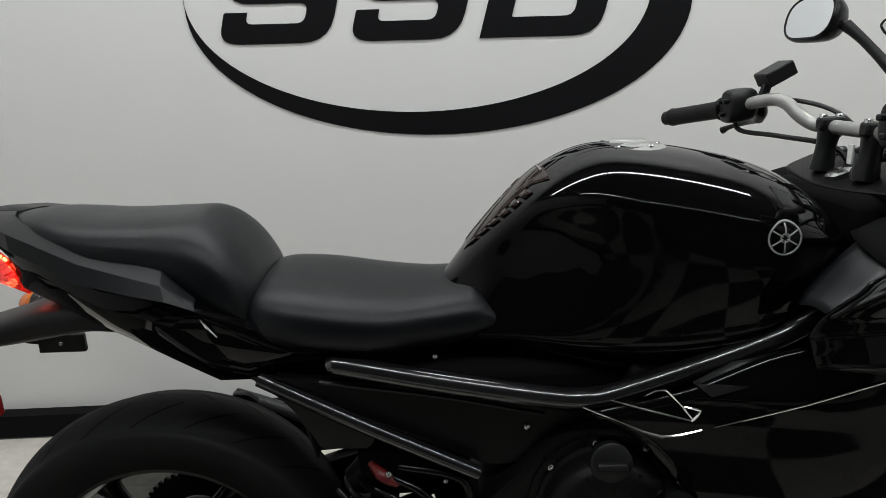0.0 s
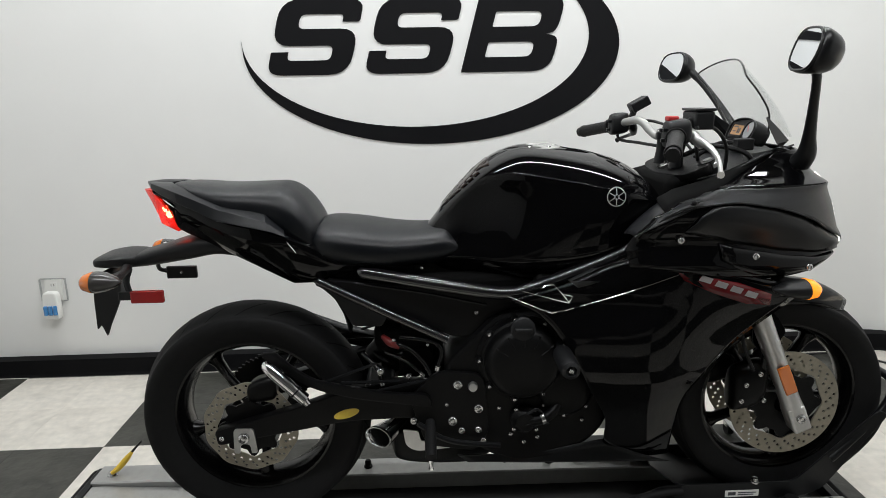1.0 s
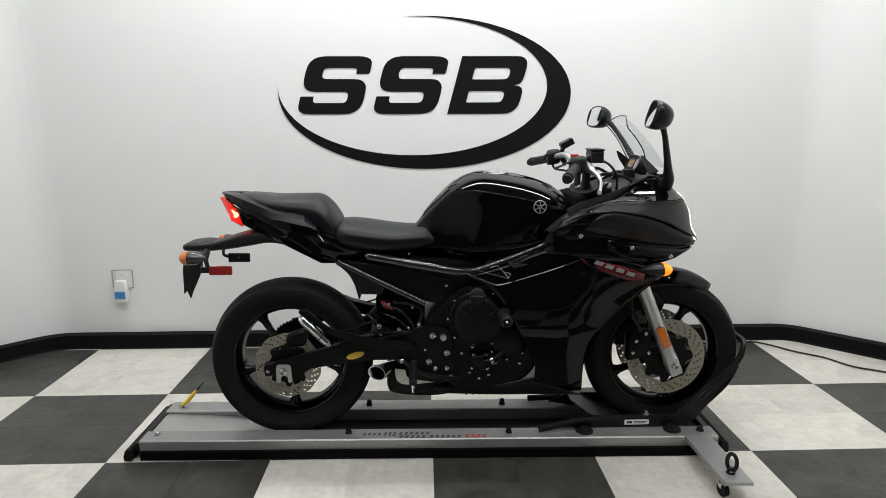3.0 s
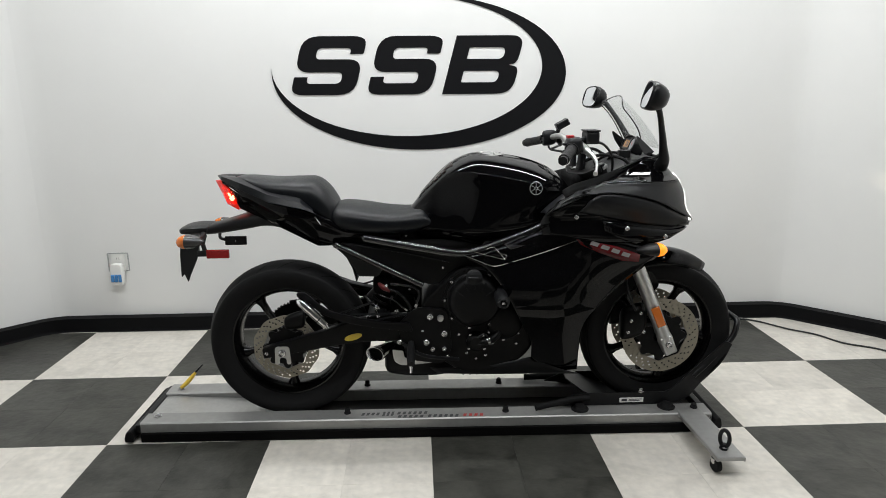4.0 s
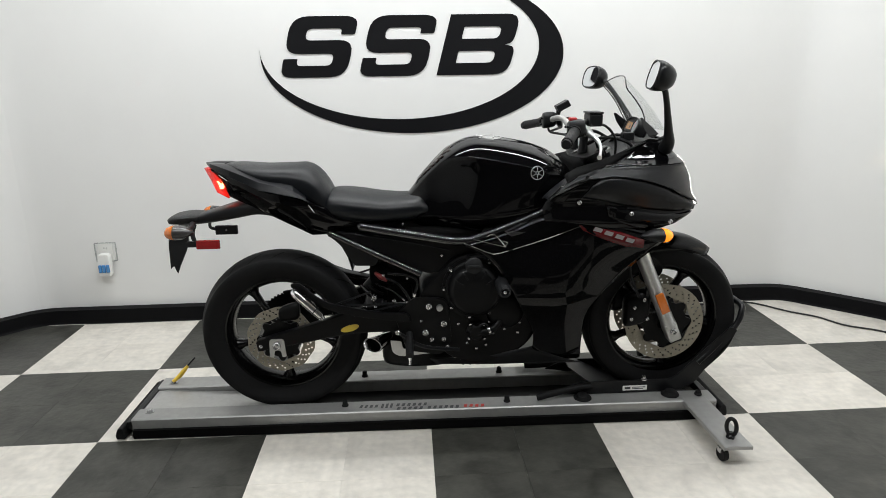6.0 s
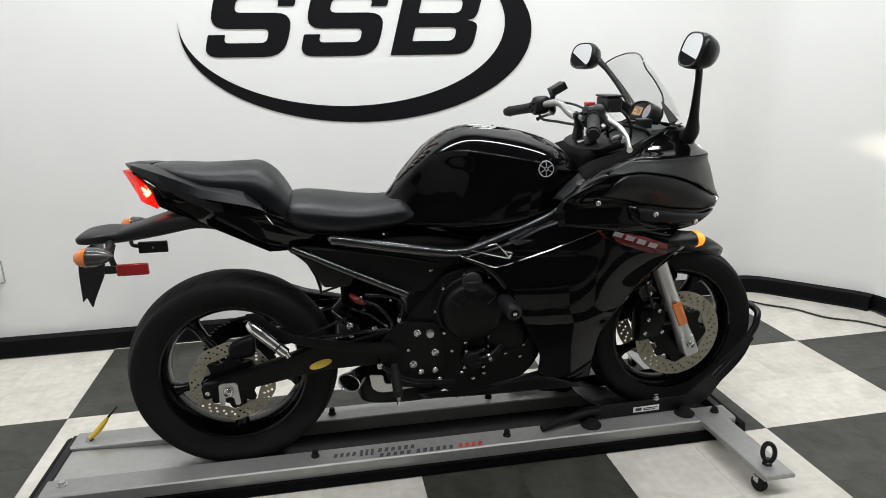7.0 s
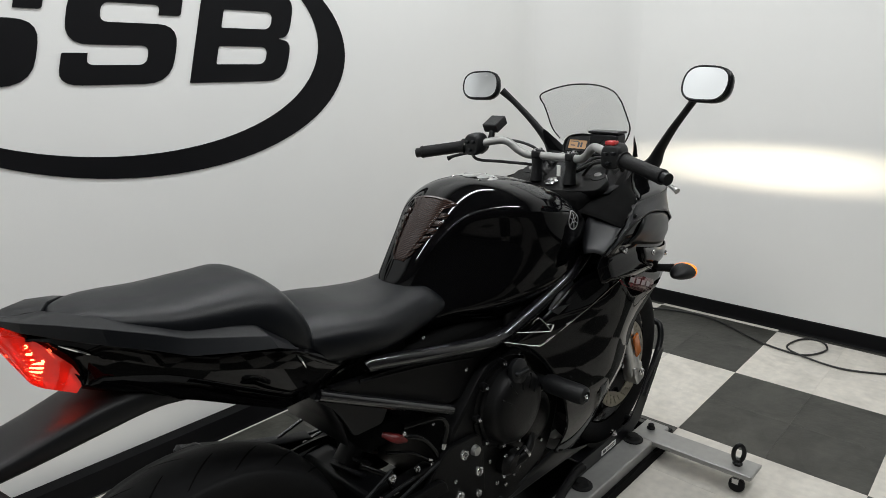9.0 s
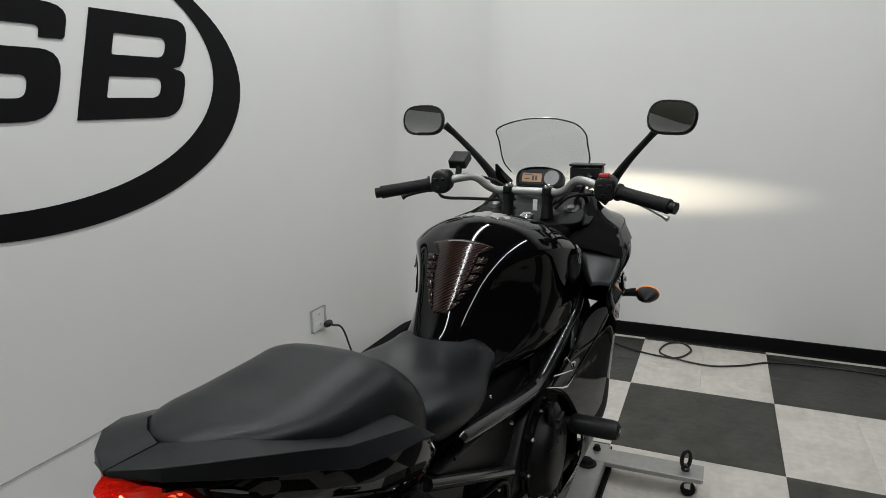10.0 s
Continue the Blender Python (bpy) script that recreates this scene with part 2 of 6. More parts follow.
def spline(pts, n):
    """Catmull-Rom through points of any dimension, n steps to a span."""
    p = [np.array(q, float) for q in pts]
    if len(p) < 3 or n <= 1:
        return [tuple(p[0] + (p[-1] - p[0]) * i / max(1, n)) for i in range(n + 1)] if len(p) == 2 else [tuple(q) for q in p]
    ext = [2 * p[0] - p[1]] + p + [2 * p[-1] - p[-2]]
    out = []
    for i in range(1, len(ext) - 2):
        a, b, c, d = ext[i - 1:i + 3]
        for k in range(n):
            t = k / n
            out.append(tuple(0.5 * (2 * b + (c - a) * t + (2 * a - 5 * b + 4 * c - d) * t * t + (3 * b - a - 3 * c + d) * t ** 3)))
    out.append(tuple(p[-1]))
    return out


def skin(rings, closed=True, caps=True, bm=None):
    bm = bm or bmesh.new()
    rows = [[bm.verts.new(p) for p in r] for r in rings]
    m = len(rows[0])
    for a, b in zip(rows, rows[1:]):
        for i in range(m if closed else m - 1):
            j = (i + 1) % m
            try:
                bm.faces.new((a[i], a[j], b[j], b[i]))
            except ValueError:
                pass
    if caps and closed:
        for r in (rows[0], rows[-1]):
            try:
                bm.faces.new(r)
            except ValueError:
                pass
    return bm


def tube(pts, r, n=10, steps=6, bm=None):
    """A round tube swept along a smooth line; r is one radius or one for each given point."""
    radii = r if isinstance(r, (list, tuple)) else [r] * len(pts)
    line = spline([(*p, q) for p, q in zip(pts, radii)], steps)
    rings, up = [], None
    for i, q in enumerate(line):
        c = Vector(q[:3])
        d = (Vector(line[min(i + 1, len(line) - 1)][:3]) - Vector(line[max(i - 1, 0)][:3])).normalized()
        if up is None:
            up = d.orthogonal().normalized()
        up = (up - d * up.dot(d)).normalized()
        side = d.cross(up)
        rings.append([c + (up * math.cos(2 * math.pi * k / n) + side * math.sin(2 * math.pi * k / n)) * q[3] for k in range(n)])
    return skin(rings, bm=bm)


def lathe(profile, centre, axis, n=32, bm=None, arc=(0, 360), caps=True):
    """Turns (along, radius) points round an axis through centre."""
    ax = Vector(axis).normalized()
    u = ax.orthogonal().normalized() if abs(ax.y) < 0.99 else Vector((1, 0, 0))
    w = ax.cross(u)
    full = arc[1] - arc[0] >= 360
    rings = []
    for a, r in profile:
        ring = []
        for k in range(n if full else n + 1):
            t = radians(arc[0] + (arc[1] - arc[0]) * k / n)
            ring.append(Vector(centre) + ax * a + (u * math.cos(t) + w * math.sin(t)) * max(r, 1e-5))
        rings.append(ring)
    return skin(rings, closed=full, caps=full and caps, bm=bm)


def superloft(keys, steps=4, n=28, e=2.4, yc=None):
    """A body from stations (x, half width, top, widest height, bottom), with rounded-square sections."""
    yc = YC if yc is None else yc
    rings = []
    for x, hw, zt, zw, zb in spline(keys, steps):
        hw = max(hw, 0.002)
        ring = []
        for k in range(n):
            a = 2 * math.pi * k / n
            c, s = math.cos(a), math.sin(a)
            y = hw * math.copysign(abs(c) ** (2 / e), c)
            h = (zt - zw) if s > 0 else (zw - zb)
            ring.append((x, yc + y, zw + h * math.copysign(abs(s) ** (2 / e), s)))
        rings.append(ring)
    return skin(rings)


def round_loop(pts, n=5):
    """A polygon of (u, v, corner radius) with its corners rounded."""
    out = []
    m = len(pts)
    for i in range(m):
        p = Vector(pts[i][:2])
        r = pts[i][2] if len(pts[i]) > 2 else 0
        if r <= 0:
            out.append(tuple(p))
            continue
        a, b = Vector(pts[i - 1][:2]) - p, Vector(pts[(i + 1) % m][:2]) - p
        r1 = min(r, a.length * 0.49)
        r2 = min(r, b.length * 0.49)
        a, b = p + a.normalized() * r1, p + b.normalized() * r2
        for k in range(n + 1):
            t = k / n
            q = a * (1 - t) ** 2 + p * 2 * t * (1 - t) + b * t * t
            out.append(tuple(q))
    return out


def circle(cx, cy, r, n=16):
    return [(cx + r * math.cos(2 * math.pi * k / n), cy + r * math.sin(2 * math.pi * k / n)) for k in range(n)]


def plate(name, loops, y, half, mat, parent=None, label="", bevel=0.0, m=None, **kw):
    """A flat plate with holes, cut from (x, z) loops, upright at y, of that half thickness."""
    cu = bpy.data.curves.new(name, "CURVE")
    cu.dimensions, cu.fill_mode, cu.extrude, cu.bevel_depth, cu.bevel_resolution = "2D", "BOTH", max(half - bevel, 0), bevel, 1
    cu.offset = -bevel
    for loop in loops:
        sp = cu.splines.new("POLY")
        sp.points.add(len(loop) - 1)
        for q, p in zip(sp.points, loop):
            q.co = (p[0], p[1], 0, 1)
        sp.use_cyclic_u = True
    ob = bpy.data.objects.new(name, cu)
    me = bpy.data.meshes.new_from_object(ob)
    bpy.data.objects.remove(ob)
    bpy.data.curves.remove(cu)
    me.name = name
    me.transform((m or Matrix.Translation((0, y, 0))) @ pose(0, 0, 0, 90))
    return finish(name, me, mat, parent, label, smooth=kw.pop("smooth", 30), **kw)


def patch(top, bottom, rear, front, wide, nu=24, nv=16, side=-1):
    """A curved panel between four (x, z) lines; wide(x, z) gives its distance from the middle plane."""
    def line(pts, n):
        q = spline(pts, 12)
        d = np.cumsum([0] + [math.dist(a, b) for a, b in zip(q, q[1:])])
        return [np.array([np.interp(d[-1] * i / n, d, [p[k] for p in q]) for k in (0, 1)]) for i in range(n + 1)]
    t, b, l, r = line(top, nu), line(bottom, nu), line(rear, nv), line(front, nv)
    rows = []
    for j in range(nv + 1):
        v = j / nv
        row = []
        for i in range(nu + 1):
            u = i / nu
            p = (1 - v) * t[i] + v * b[i] + (1 - u) * l[j] + u * r[j] - ((1 - u) * (1 - v) * t[0] + u * (1 - v) * t[-1] + (1 - u) * v * b[0] + u * v * b[-1])
            row.append((p[0], YC + side * wide(p[0], p[1]), p[1]))
        rows.append(row)
    return skin(rows, closed=False)


def on_disc(cx, cz, r, n, start=0):
    return [(cx + r * math.cos(radians(start + 360 * k / n)), cz + r * math.sin(radians(start + 360 * k / n))) for k in range(n)]


BOLT = None


def bolt(x, y, z, parent, r=0.008, axis=(0, -1, 0), mat=None):
    """A domed socket bolt, sharing one mesh."""
    global BOLT
    if BOLT is None:
        bm = lathe([(-0.5, 1.0), (0.25, 1.0), (0.45, 0.85), (0.55, 0.5), (0.25, 0.4), (0.2, 0.0)], (0, 0, 0), (0, -1, 0), n=12)
        BOLT = bpy.data.meshes.new("bolt")
        bmesh.ops.recalc_face_normals(bm, faces=bm.faces[:])
        bm.to_mesh(BOLT)
        bm.free()
        BOLT.shade_smooth()
        BOLT.set_sharp_from_angle(angle=radians(40))
        BOLT.materials.append(STEEL)
    ob = new("bolt", BOLT)
    ob.parent = parent
    base = -parent.location if parent.type == "EMPTY" else Vector()
    turn = Vector((0, -1, 0)).rotation_difference(Vector(axis)).to_matrix().to_4x4()
    ob.matrix_basis = Matrix.Translation(Vector((x, y, z)) + base) @ turn @ Matrix.Diagonal((r, r, r, 1))
    if mat:
        ob.material_slots[0].link = "OBJECT"
        ob.material_slots[0].material = mat
    return ob

# ---- the room ----
def soft_corner(p, before, after, r=0.11, n=8):
    """Plan points of a plastered corner rounded off at p."""
    p = Vector(p)
    a, b = p + (Vector(before) - p).normalized() * r, p + (Vector(after) - p).normalized() * r
    return [tuple(a * (1 - t) ** 2 + p * 2 * t * (1 - t) + b * t * t) for t in [k / n for k in range(n + 1)]]


def plan_rings(line, profile):
    """Sweeps (depth into the room, height) points along a plan line."""
    rings = []
    for i, p in enumerate(line):
        d = Vector(line[min(i + 1, len(line) - 1)]) - Vector(line[max(i - 1, 0)])
        n = Vector((d.y, -d.x)).normalized()
        rings.append([(p[0] + n.x * q, p[1] + n.y * q, z) for q, z in profile])
    return rings


def wall(name, line, label):
    """An upright wall 0.12 m thick along plan points that run with the room on their right."""
    bm = skin(plan_rings(line, [(0, -0.02), (0, HIGH), (-0.12, HIGH), (-0.12, -0.02)]))
    return tagged(part(name, bm, FAR_WALL if name == "wall_south" else WALL, smooth=30), label=label, category="wall", kind="structure")


def skirting(name, line, label, deep=0.0):
    """A black vinyl cove base with a rounded top and a small toe."""
    prof = [(0.0005, 0.001), (0.014 + deep, 0.001), (0.010 + deep, 0.007), (0.007 + deep, 0.015), (0.006 + deep, 0.071), (0.004 + deep, 0.076), (0.0005, 0.079)]
    return tagged(part(name, skin(plan_rings(line, prof)), SKIRT, smooth=30), label=label, category="baseboard", kind="structure")


CORNERS = [(LEFT, FRONT), (LEFT, BACK - CHAMFER), (LEFT + CHAMFER, BACK), (RIGHT - CHAMFER, BACK), (RIGHT, BACK - CHAMFER), (RIGHT, FRONT)]
ROUNDED = [soft_corner(CORNERS[i], CORNERS[i - 1], CORNERS[i + 1]) for i in range(1, 5)]
LINES = [("wall_west", [CORNERS[0]] + ROUNDED[0][:5]), ("wall_northwest", ROUNDED[0][4:] + ROUNDED[1][:5]), ("wall_north", ROUNDED[1][4:] + ROUNDED[2][:5]), ("wall_northeast", ROUNDED[2][4:] + ROUNDED[3][:5]),
         ("wall_east", ROUNDED[3][4:] + [CORNERS[5]]), ("wall_south", [CORNERS[5], CORNERS[0]])]
for name, line in LINES:
    wall(name, line, "dark wall added to close the unseen side of the room" if name == "wall_south" else "white semi-gloss painted wall of the photo room")
    if name != "wall_south":
        skirting(name.replace("wall", "baseboard"), line, "black vinyl cove base along the wall", 0.045 if "north" in name else 0.0)

bm = bmesh.new()
bm.faces.new([bm.verts.new((x, y, 0)) for x, y in CORNERS])
ext = bmesh.ops.extrude_face_region(bm, geom=bm.faces[:])
bmesh.ops.translate(bm, vec=(0, 0, 0.1), verts=[g for g in ext["geom"] if isinstance(g, bmesh.types.BMVert)])
bmesh.ops.translate(bm, vec=(0, 0, HIGH), verts=bm.verts[:])
tagged(part("ceiling", bm, CEILING, smooth=0), label="plain dark ceiling closing the unseen top of the room", category="ceiling", kind="structure")

floor = part("floor", box(LEFT - 0.1, RIGHT + 0.1, FRONT - 0.1, BACK + 0.1, -0.08, -0.004), DEEP, smooth=0)
tagged(floor, label="black and white checkered vinyl tile floor", category="floor", kind="structure")

# ceiling tube fittings
for tx, ty, tl, turn in TUBES:
    fit = thing("ceiling_light", (tx, ty, HIGH), "white ceiling batten with a bright tube", "ceiling light", "ceiling tube lights")
    lx, ly = (tl / 2 + 0.03, 0.085) if not turn else (0.085, tl / 2 + 0.03)
    part("housing", box(tx - lx, tx + lx, ty - ly, ty + ly, HIGH - 0.10, HIGH - 0.001), WHITE, fit, bevel=0.008)

# ---- painted sign on the back wall: an open crescent round three slanted block marks ----
sign = thing("wall_sign", (1.21, BACK - 0.001, 1.37), "large black painted crescent with three slanted block shapes on the wall", "wall sign")
outer, inner = [], []
for k in range(73):
    a = radians(-180 + 268 * k / 72)
    outer.append((1.2086 + 0.773 * math.cos(a), 1.375 + 0.3936 * math.sin(a)))
    a = radians(-180 + 272 * k / 72)
    inner.append((1.1437 + 0.7107 * math.cos(a), 1.411 + 0.3564 * math.sin(a)))
plate("crescent", [outer + inner[::-1]], BACK - 0.002, 0.0015, MARK, sign)
W, H, SLANT, LOW = 0.336, 0.296, 0.268, 1.272


def slanted(loop, x0):
    return [(x0 + u * W + v * H * SLANT, LOW + v * H) for u, v in loop]


HOOK = [(1.0, 0.70, 0.03), (1.0, 1.0, 0.24), (0.0, 1.0, 0.26), (0.0, 0.39, 0.22), (0.74, 0.39, 0.08), (0.74, 0.195, 0.08), (0.21, 0.195, 0.07), (0.21, 0.31, 0.0),
        (0.0, 0.31, 0.02), (0.0, 0.0, 0.2), (1.0, 0.0, 0.26), (1.0, 0.61, 0.22), (0.27, 0.61, 0.08), (0.27, 0.80, 0.08), (0.79, 0.80, 0.07), (0.79, 0.70, 0.0)]
for x0 in (0.525, 0.924):
    plate("block_mark", [slanted(round_loop(HOOK), x0)], BACK - 0.002, 0.0015, MARK, sign)
BLOCK = [(0.0, 0.0), (0.0, 1.0), (1.06, 1.0, 0.2), (1.06, 0.53, 0.16), (0.93, 0.5, 0.02), (1.10, 0.46, 0.12), (1.10, 0.0, 0.24)]
HOLES = [[(0.25, 0.80, 0.02), (0.25, 0.60, 0.02), (0.82, 0.60, 0.09), (0.82, 0.80, 0.09)], [(0.25, 0.40, 0.02), (0.25, 0.20, 0.02), (0.82, 0.20, 0.09), (0.82, 0.40, 0.09)]]
plate("block_mark", [slanted(round_loop(q), 1.323) for q in [BLOCK] + HOLES], BACK - 0.002, 0.0015, MARK, sign)

# ---- sockets on the back wall ----
def socket(x, z, label):
    """A wide outlet plate with a clear plastic guard, two receptacles and their slots."""
    ob = thing("wall_outlet", (x, BACK - 0.001, z), label, "wall outlet", "wall outlets")
    y = BACK
    plate("cover_plate", [round_loop([(x - 0.037, z - 0.050, 0.006), (x + 0.037, z - 0.050, 0.006), (x + 0.037, z + 0.050, 0.006), (x - 0.037, z + 0.050, 0.006)])], y - 0.004, 0.0035, WHITE, ob, bevel=0.0015)
    for dz in (-0.023, 0.023):
        plate("receptacle", [round_loop([(x - 0.017, z + dz - 0.014, 0.008), (x + 0.017, z + dz - 0.014, 0.008), (x + 0.017, z + dz + 0.014, 0.008), (x - 0.017, z + dz + 0.014, 0.008)])], y - 0.008, 0.002, WHITE, ob)
        for dx in (-0.006, 0.006):
            part("slot", box(x + dx - 0.001, x + dx + 0.001, y - 0.0106, y - 0.0095, z + dz - 0.005, z + dz + 0.005), DEEP, ob, smooth=0)
    out = round_loop([(x - 0.056, z - 0.050, 0.006), (x + 0.056, z - 0.050, 0.006), (x + 0.056, z + 0.053, 0.006), (x - 0.056, z + 0.053, 0.006)])
    inn = round_loop([(x - 0.053, z - 0.047, 0.005), (x + 0.053, z - 0.047, 0.005), (x + 0.053, z + 0.050, 0.005), (x - 0.053, z + 0.050, 0.005)])
    plate("guard_rim", [out, inn], y - 0.006, 0.005, SMOKEGLASS, ob, "clear plastic guard rim")
    return ob


socket(-0.470, 0.385, "white wall outlet in a clear guard with an air freshener")
socket(2.375, 0.372, "white wall outlet in a clear guard with a black plug")
fresh = thing("air_freshener", (-0.472, BACK - 0.012, 0.31), "white plug-in air freshener with blue refill in the outlet", "air freshener")
plate("body", [round_loop([(-0.502, 0.385, 0.02), (-0.442, 0.385, 0.02), (-0.438, 0.31, 0.01), (-0.441, 0.262, 0.012), (-0.503, 0.262, 0.012), (-0.506, 0.31, 0.01)])], BACK - 0.030, 0.019, WHITE, fresh, bevel=0.006)
for x0, x1 in ((-0.500, -0.483), (-0.480, -0.463), (-0.460, -0.444)):
    part("refill", box(x0, x1, BACK - 0.056, BACK - 0.047, 0.284, 0.326), BLUE, fresh, "blue liquid refill window", bevel=0.003)

# power lead from the second outlet across the floor to the east wall
lead = thing("power_cord", (2.355, BACK - 0.03, 0.35), "thin black power cord lying loose on the floor", "power cord")
part("plug", superloft([(2.398, 0.008, 0.352, 0.342, 0.332), (2.403, 0.014, 0.356, 0.342, 0.328), (2.432, 0.014, 0.356, 0.342, 0.328), (2.437, 0.008, 0.352, 0.342, 0.332)], yc=BACK - 0.028), CORD, lead)
part("cable", tube([(2.42, BACK - 0.045, 0.338), (2.46, BACK - 0.075, 0.31), (2.52, BACK - 0.09, 0.16), (2.60, 1.16, 0.02), (2.75, 1.17, 0.006), (3.036, 1.188, 0.006), (3.196, 1.021, 0.006), (3.297, 0.929, 0.006), (3.366, 0.803, 0.006), (3.500, 0.70, 0.006), (3.60, 0.50, 0.006), (3.60, 0.29, 0.006),
      (3.465, 0.05, 0.006), (3.417, -0.097, 0.006), (3.43, -0.19, 0.006), (3.555, -0.245, 0.006), (3.650, -0.200, 0.006), (3.620, -0.125, 0.006), (3.480, -0.093, 0.008), (3.405, -0.160, 0.011), (3.375, -0.33, 0.006), (3.43, -0.48, 0.006), (3.535, -0.65, 0.006), (3.56, -1.0, 0.006), (3.5, -1.6, 0.006)], 0.0045, n=8, steps=8), CORD, lead)
wire = thing("wall_wire", (1.2, BACK - 0.003, 0.39), "thin grey wire clipped level along the wall", "wire")
part("strand", tube([(0.92, BACK - 0.0022, 0.390), (1.15, BACK - 0.0022, 0.390), (1.30, BACK - 0.0022, 0.392)], 0.0015, n=6, steps=2), GREYWIRE, wire)

# ---- the dolly under the motorcycle ----
dolly = thing("motorcycle_dolly", (1.2, 0.17, 0.0), "silver steel rolling motorcycle dolly with black rollers on the tiles", "dolly")
SKEW = Matrix.Translation((1.2, 0.17, 0)) @ pose(0, 0, 0, 0, 0, -1.0) @ Matrix.Translation((-1.2, -0.17, 0))


def skewed(ob):
    ob.data.transform(SKEW)
    return ob


def rail(y0, y1, lip):
    """A bent sheet rail: flat top, outer lip turned down, inner lip turned down to the channel."""
    prof = [(y0, 0.036), (y0, 0.070), (y0 + lip * 0.004, 0.074), (y1 - lip * 0.004, 0.074), (y1, 0.070), (y1, 0.026), (y1 - lip * 0.003, 0.026), (y1 - lip * 0.003, 0.069), (y0 + lip * 0.003, 0.069), (y0 + lip * 0.003, 0.036)]
    return skewed(part("rail", skin([[(x, y, z) for y, z in prof] for x in (0.125, 2.30)]), GREYMETAL, dolly, smooth=25))


rail(0.000, 0.084, 1)
rail(0.345, 0.253, -1)
skewed(part("channel", box(0.12, 2.26, 0.087, 0.250, 0.020, 0.026), SATIN, dolly, "black painted channel between the rails", bevel=0.001))
skewed(part("wheel_plate", skin([[(x, y, z) for y, z in ((0.088, zz), (0.249, zz), (0.249, zz + 0.004), (0.088, zz + 0.004))] for x, zz in ((0.13, 0.058), (0.16, 0.060), (0.46, 0.046), (0.60, 0.028))]), ALLOY, dolly, "sloping bare steel plate below the rear wheel", bevel=0.001))
# near-black strips: the foot bar and the dolly's shade under each rail in one
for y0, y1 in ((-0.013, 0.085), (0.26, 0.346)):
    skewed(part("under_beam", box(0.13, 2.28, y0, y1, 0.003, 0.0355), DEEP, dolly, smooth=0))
for x, a, b in ((0.088, -0.02, 0.36), (2.328, 0.0, 0.36)):
    skewed(part("end_bar", skin([[(x - 0.016, y, 0.006), (x + 0.014, y, 0.006), (x + 0.017, y, 0.020), (x + 0.012, y, 0.046), (x + 0.004, y, 0.052), (x - 0.010, y, 0.046), (x - 0.018, y, 0.022)] for y in (a, a + 0.004, b - 0.004, b)]), RUBBER, dolly, "black rubber bumper bar across the end", smooth=40, bevel=0.003))
for x in (0.118, 2.29):
    skewed(part("end_plate", box(x - 0.012, x + 0.012, 0.0, 0.345, 0.034, 0.066), SATIN, dolly, bevel=0.003))
# outrigger with eye bolt and castor
arm = skewed(part("outrigger", skin([[(x, y, z) for x, z in ((2.170 + d, 0.060), (2.170 + d, 0.0745), (2.174 + d, 0.0765), (2.262 + d, 0.0765), (2.266 + d, 0.0745), (2.266 + d, 0.060), (2.262 + d, 0.060), (2.262 + d, 0.0725), (2.174 + d, 0.0725), (2.174 + d, 0.060))] for y, d in ((0.06, 0.000), (-0.316, 0.013))]), GREYMETAL, dolly, "silver steel arm reaching out over the floor", smooth=25))
skewed(part("arm_tip", box(2.184, 2.278, -0.320, -0.3165, 0.064, 0.0760), GREYMETAL, arm, bevel=0.001))
eye = [(2.228 + 0.0105 * math.cos(a), -0.262 - 0.0130 * math.cos(a), 0.116 + 0.030 * math.sin(a)) for a in [radians(k * 22.5 - 90) for k in range(17)]]
skewed(part("eye_bolt", tube(eye, 0.0070, n=10, steps=2), SATIN, arm, "black lifting eye"))
skewed(part("eye_base", lathe([(0, 0.015), (0.008, 0.015), (0.011, 0.010), (0.02, 0.009)], (2.228, -0.262, 0.0765), (0, 0, 1), n=6), SATIN, arm, smooth=20))
skewed(part("castor_wheel", lathe([(-0.009, 0.008), (-0.010, 0.020), (-0.007, 0.024), (0.007, 0.024), (0.010, 0.020), (0.009, 0.008)], (2.200, -0.275, 0.0245), (1, 0.25, 0), n=24), RUBBER, arm, "small black castor"))
skewed(part("castor_fork", box(2.185, 2.217, -0.283, -0.262, 0.030, 0.052), STEEL, arm, bevel=0.003))
far_arm = skewed(part("far_outrigger", box(2.168, 2.268, 0.30, 0.62, 0.064, 0.070), GREYMETAL, dolly, bevel=0.002))
skewed(part("far_castor", lathe([(-0.010, 0.010), (-0.010, 0.022), (0.010, 0.022), (0.010, 0.010)], (2.2, 0.56, 0.0225), (1, 0, 0), n=20), RUBBER, far_arm))
skewed(part("far_castor_fork", box(2.186, 2.214, 0.545, 0.575, 0.03, 0.065), STEEL, far_arm, bevel=0.002))
# black knobs and steel nuts along the rails
for x, y in ((0.90, 0.052), (1.512, 0.045), (1.512, 0.297), (0.955, 0.297)):
    skewed(part("knob", lathe([(0, 0.013), (0.004, 0.013), (0.007, 0.010), (0.019, 0.0095), (0.023, 0.007), (0.024, 0.0)], (x, y, 0.0735), (0, 0, 1), n=14), RUBBER, dolly, "black rubber knob"))
for x, y in ((0.172, 0.055), (0.175, 0.293)):
    skewed(part("hex_bolt", lathe([(0, 0.017), (0.003, 0.017), (0.0035, 0.011), (0.012, 0.011), (0.013, 0.009)], (x, y, 0.0735), (0, 0, 1), n=6), STEEL, dolly, smooth=20))
skewed(part("end_knob", lathe([(0, 0.014), (0.005, 0.014), (0.008, 0.011), (0.016, 0.010), (0.018, 0.0)], (2.245, 0.040, 0.0775), (0, 0, 1), n=12), RUBBER, dolly, smooth=30))
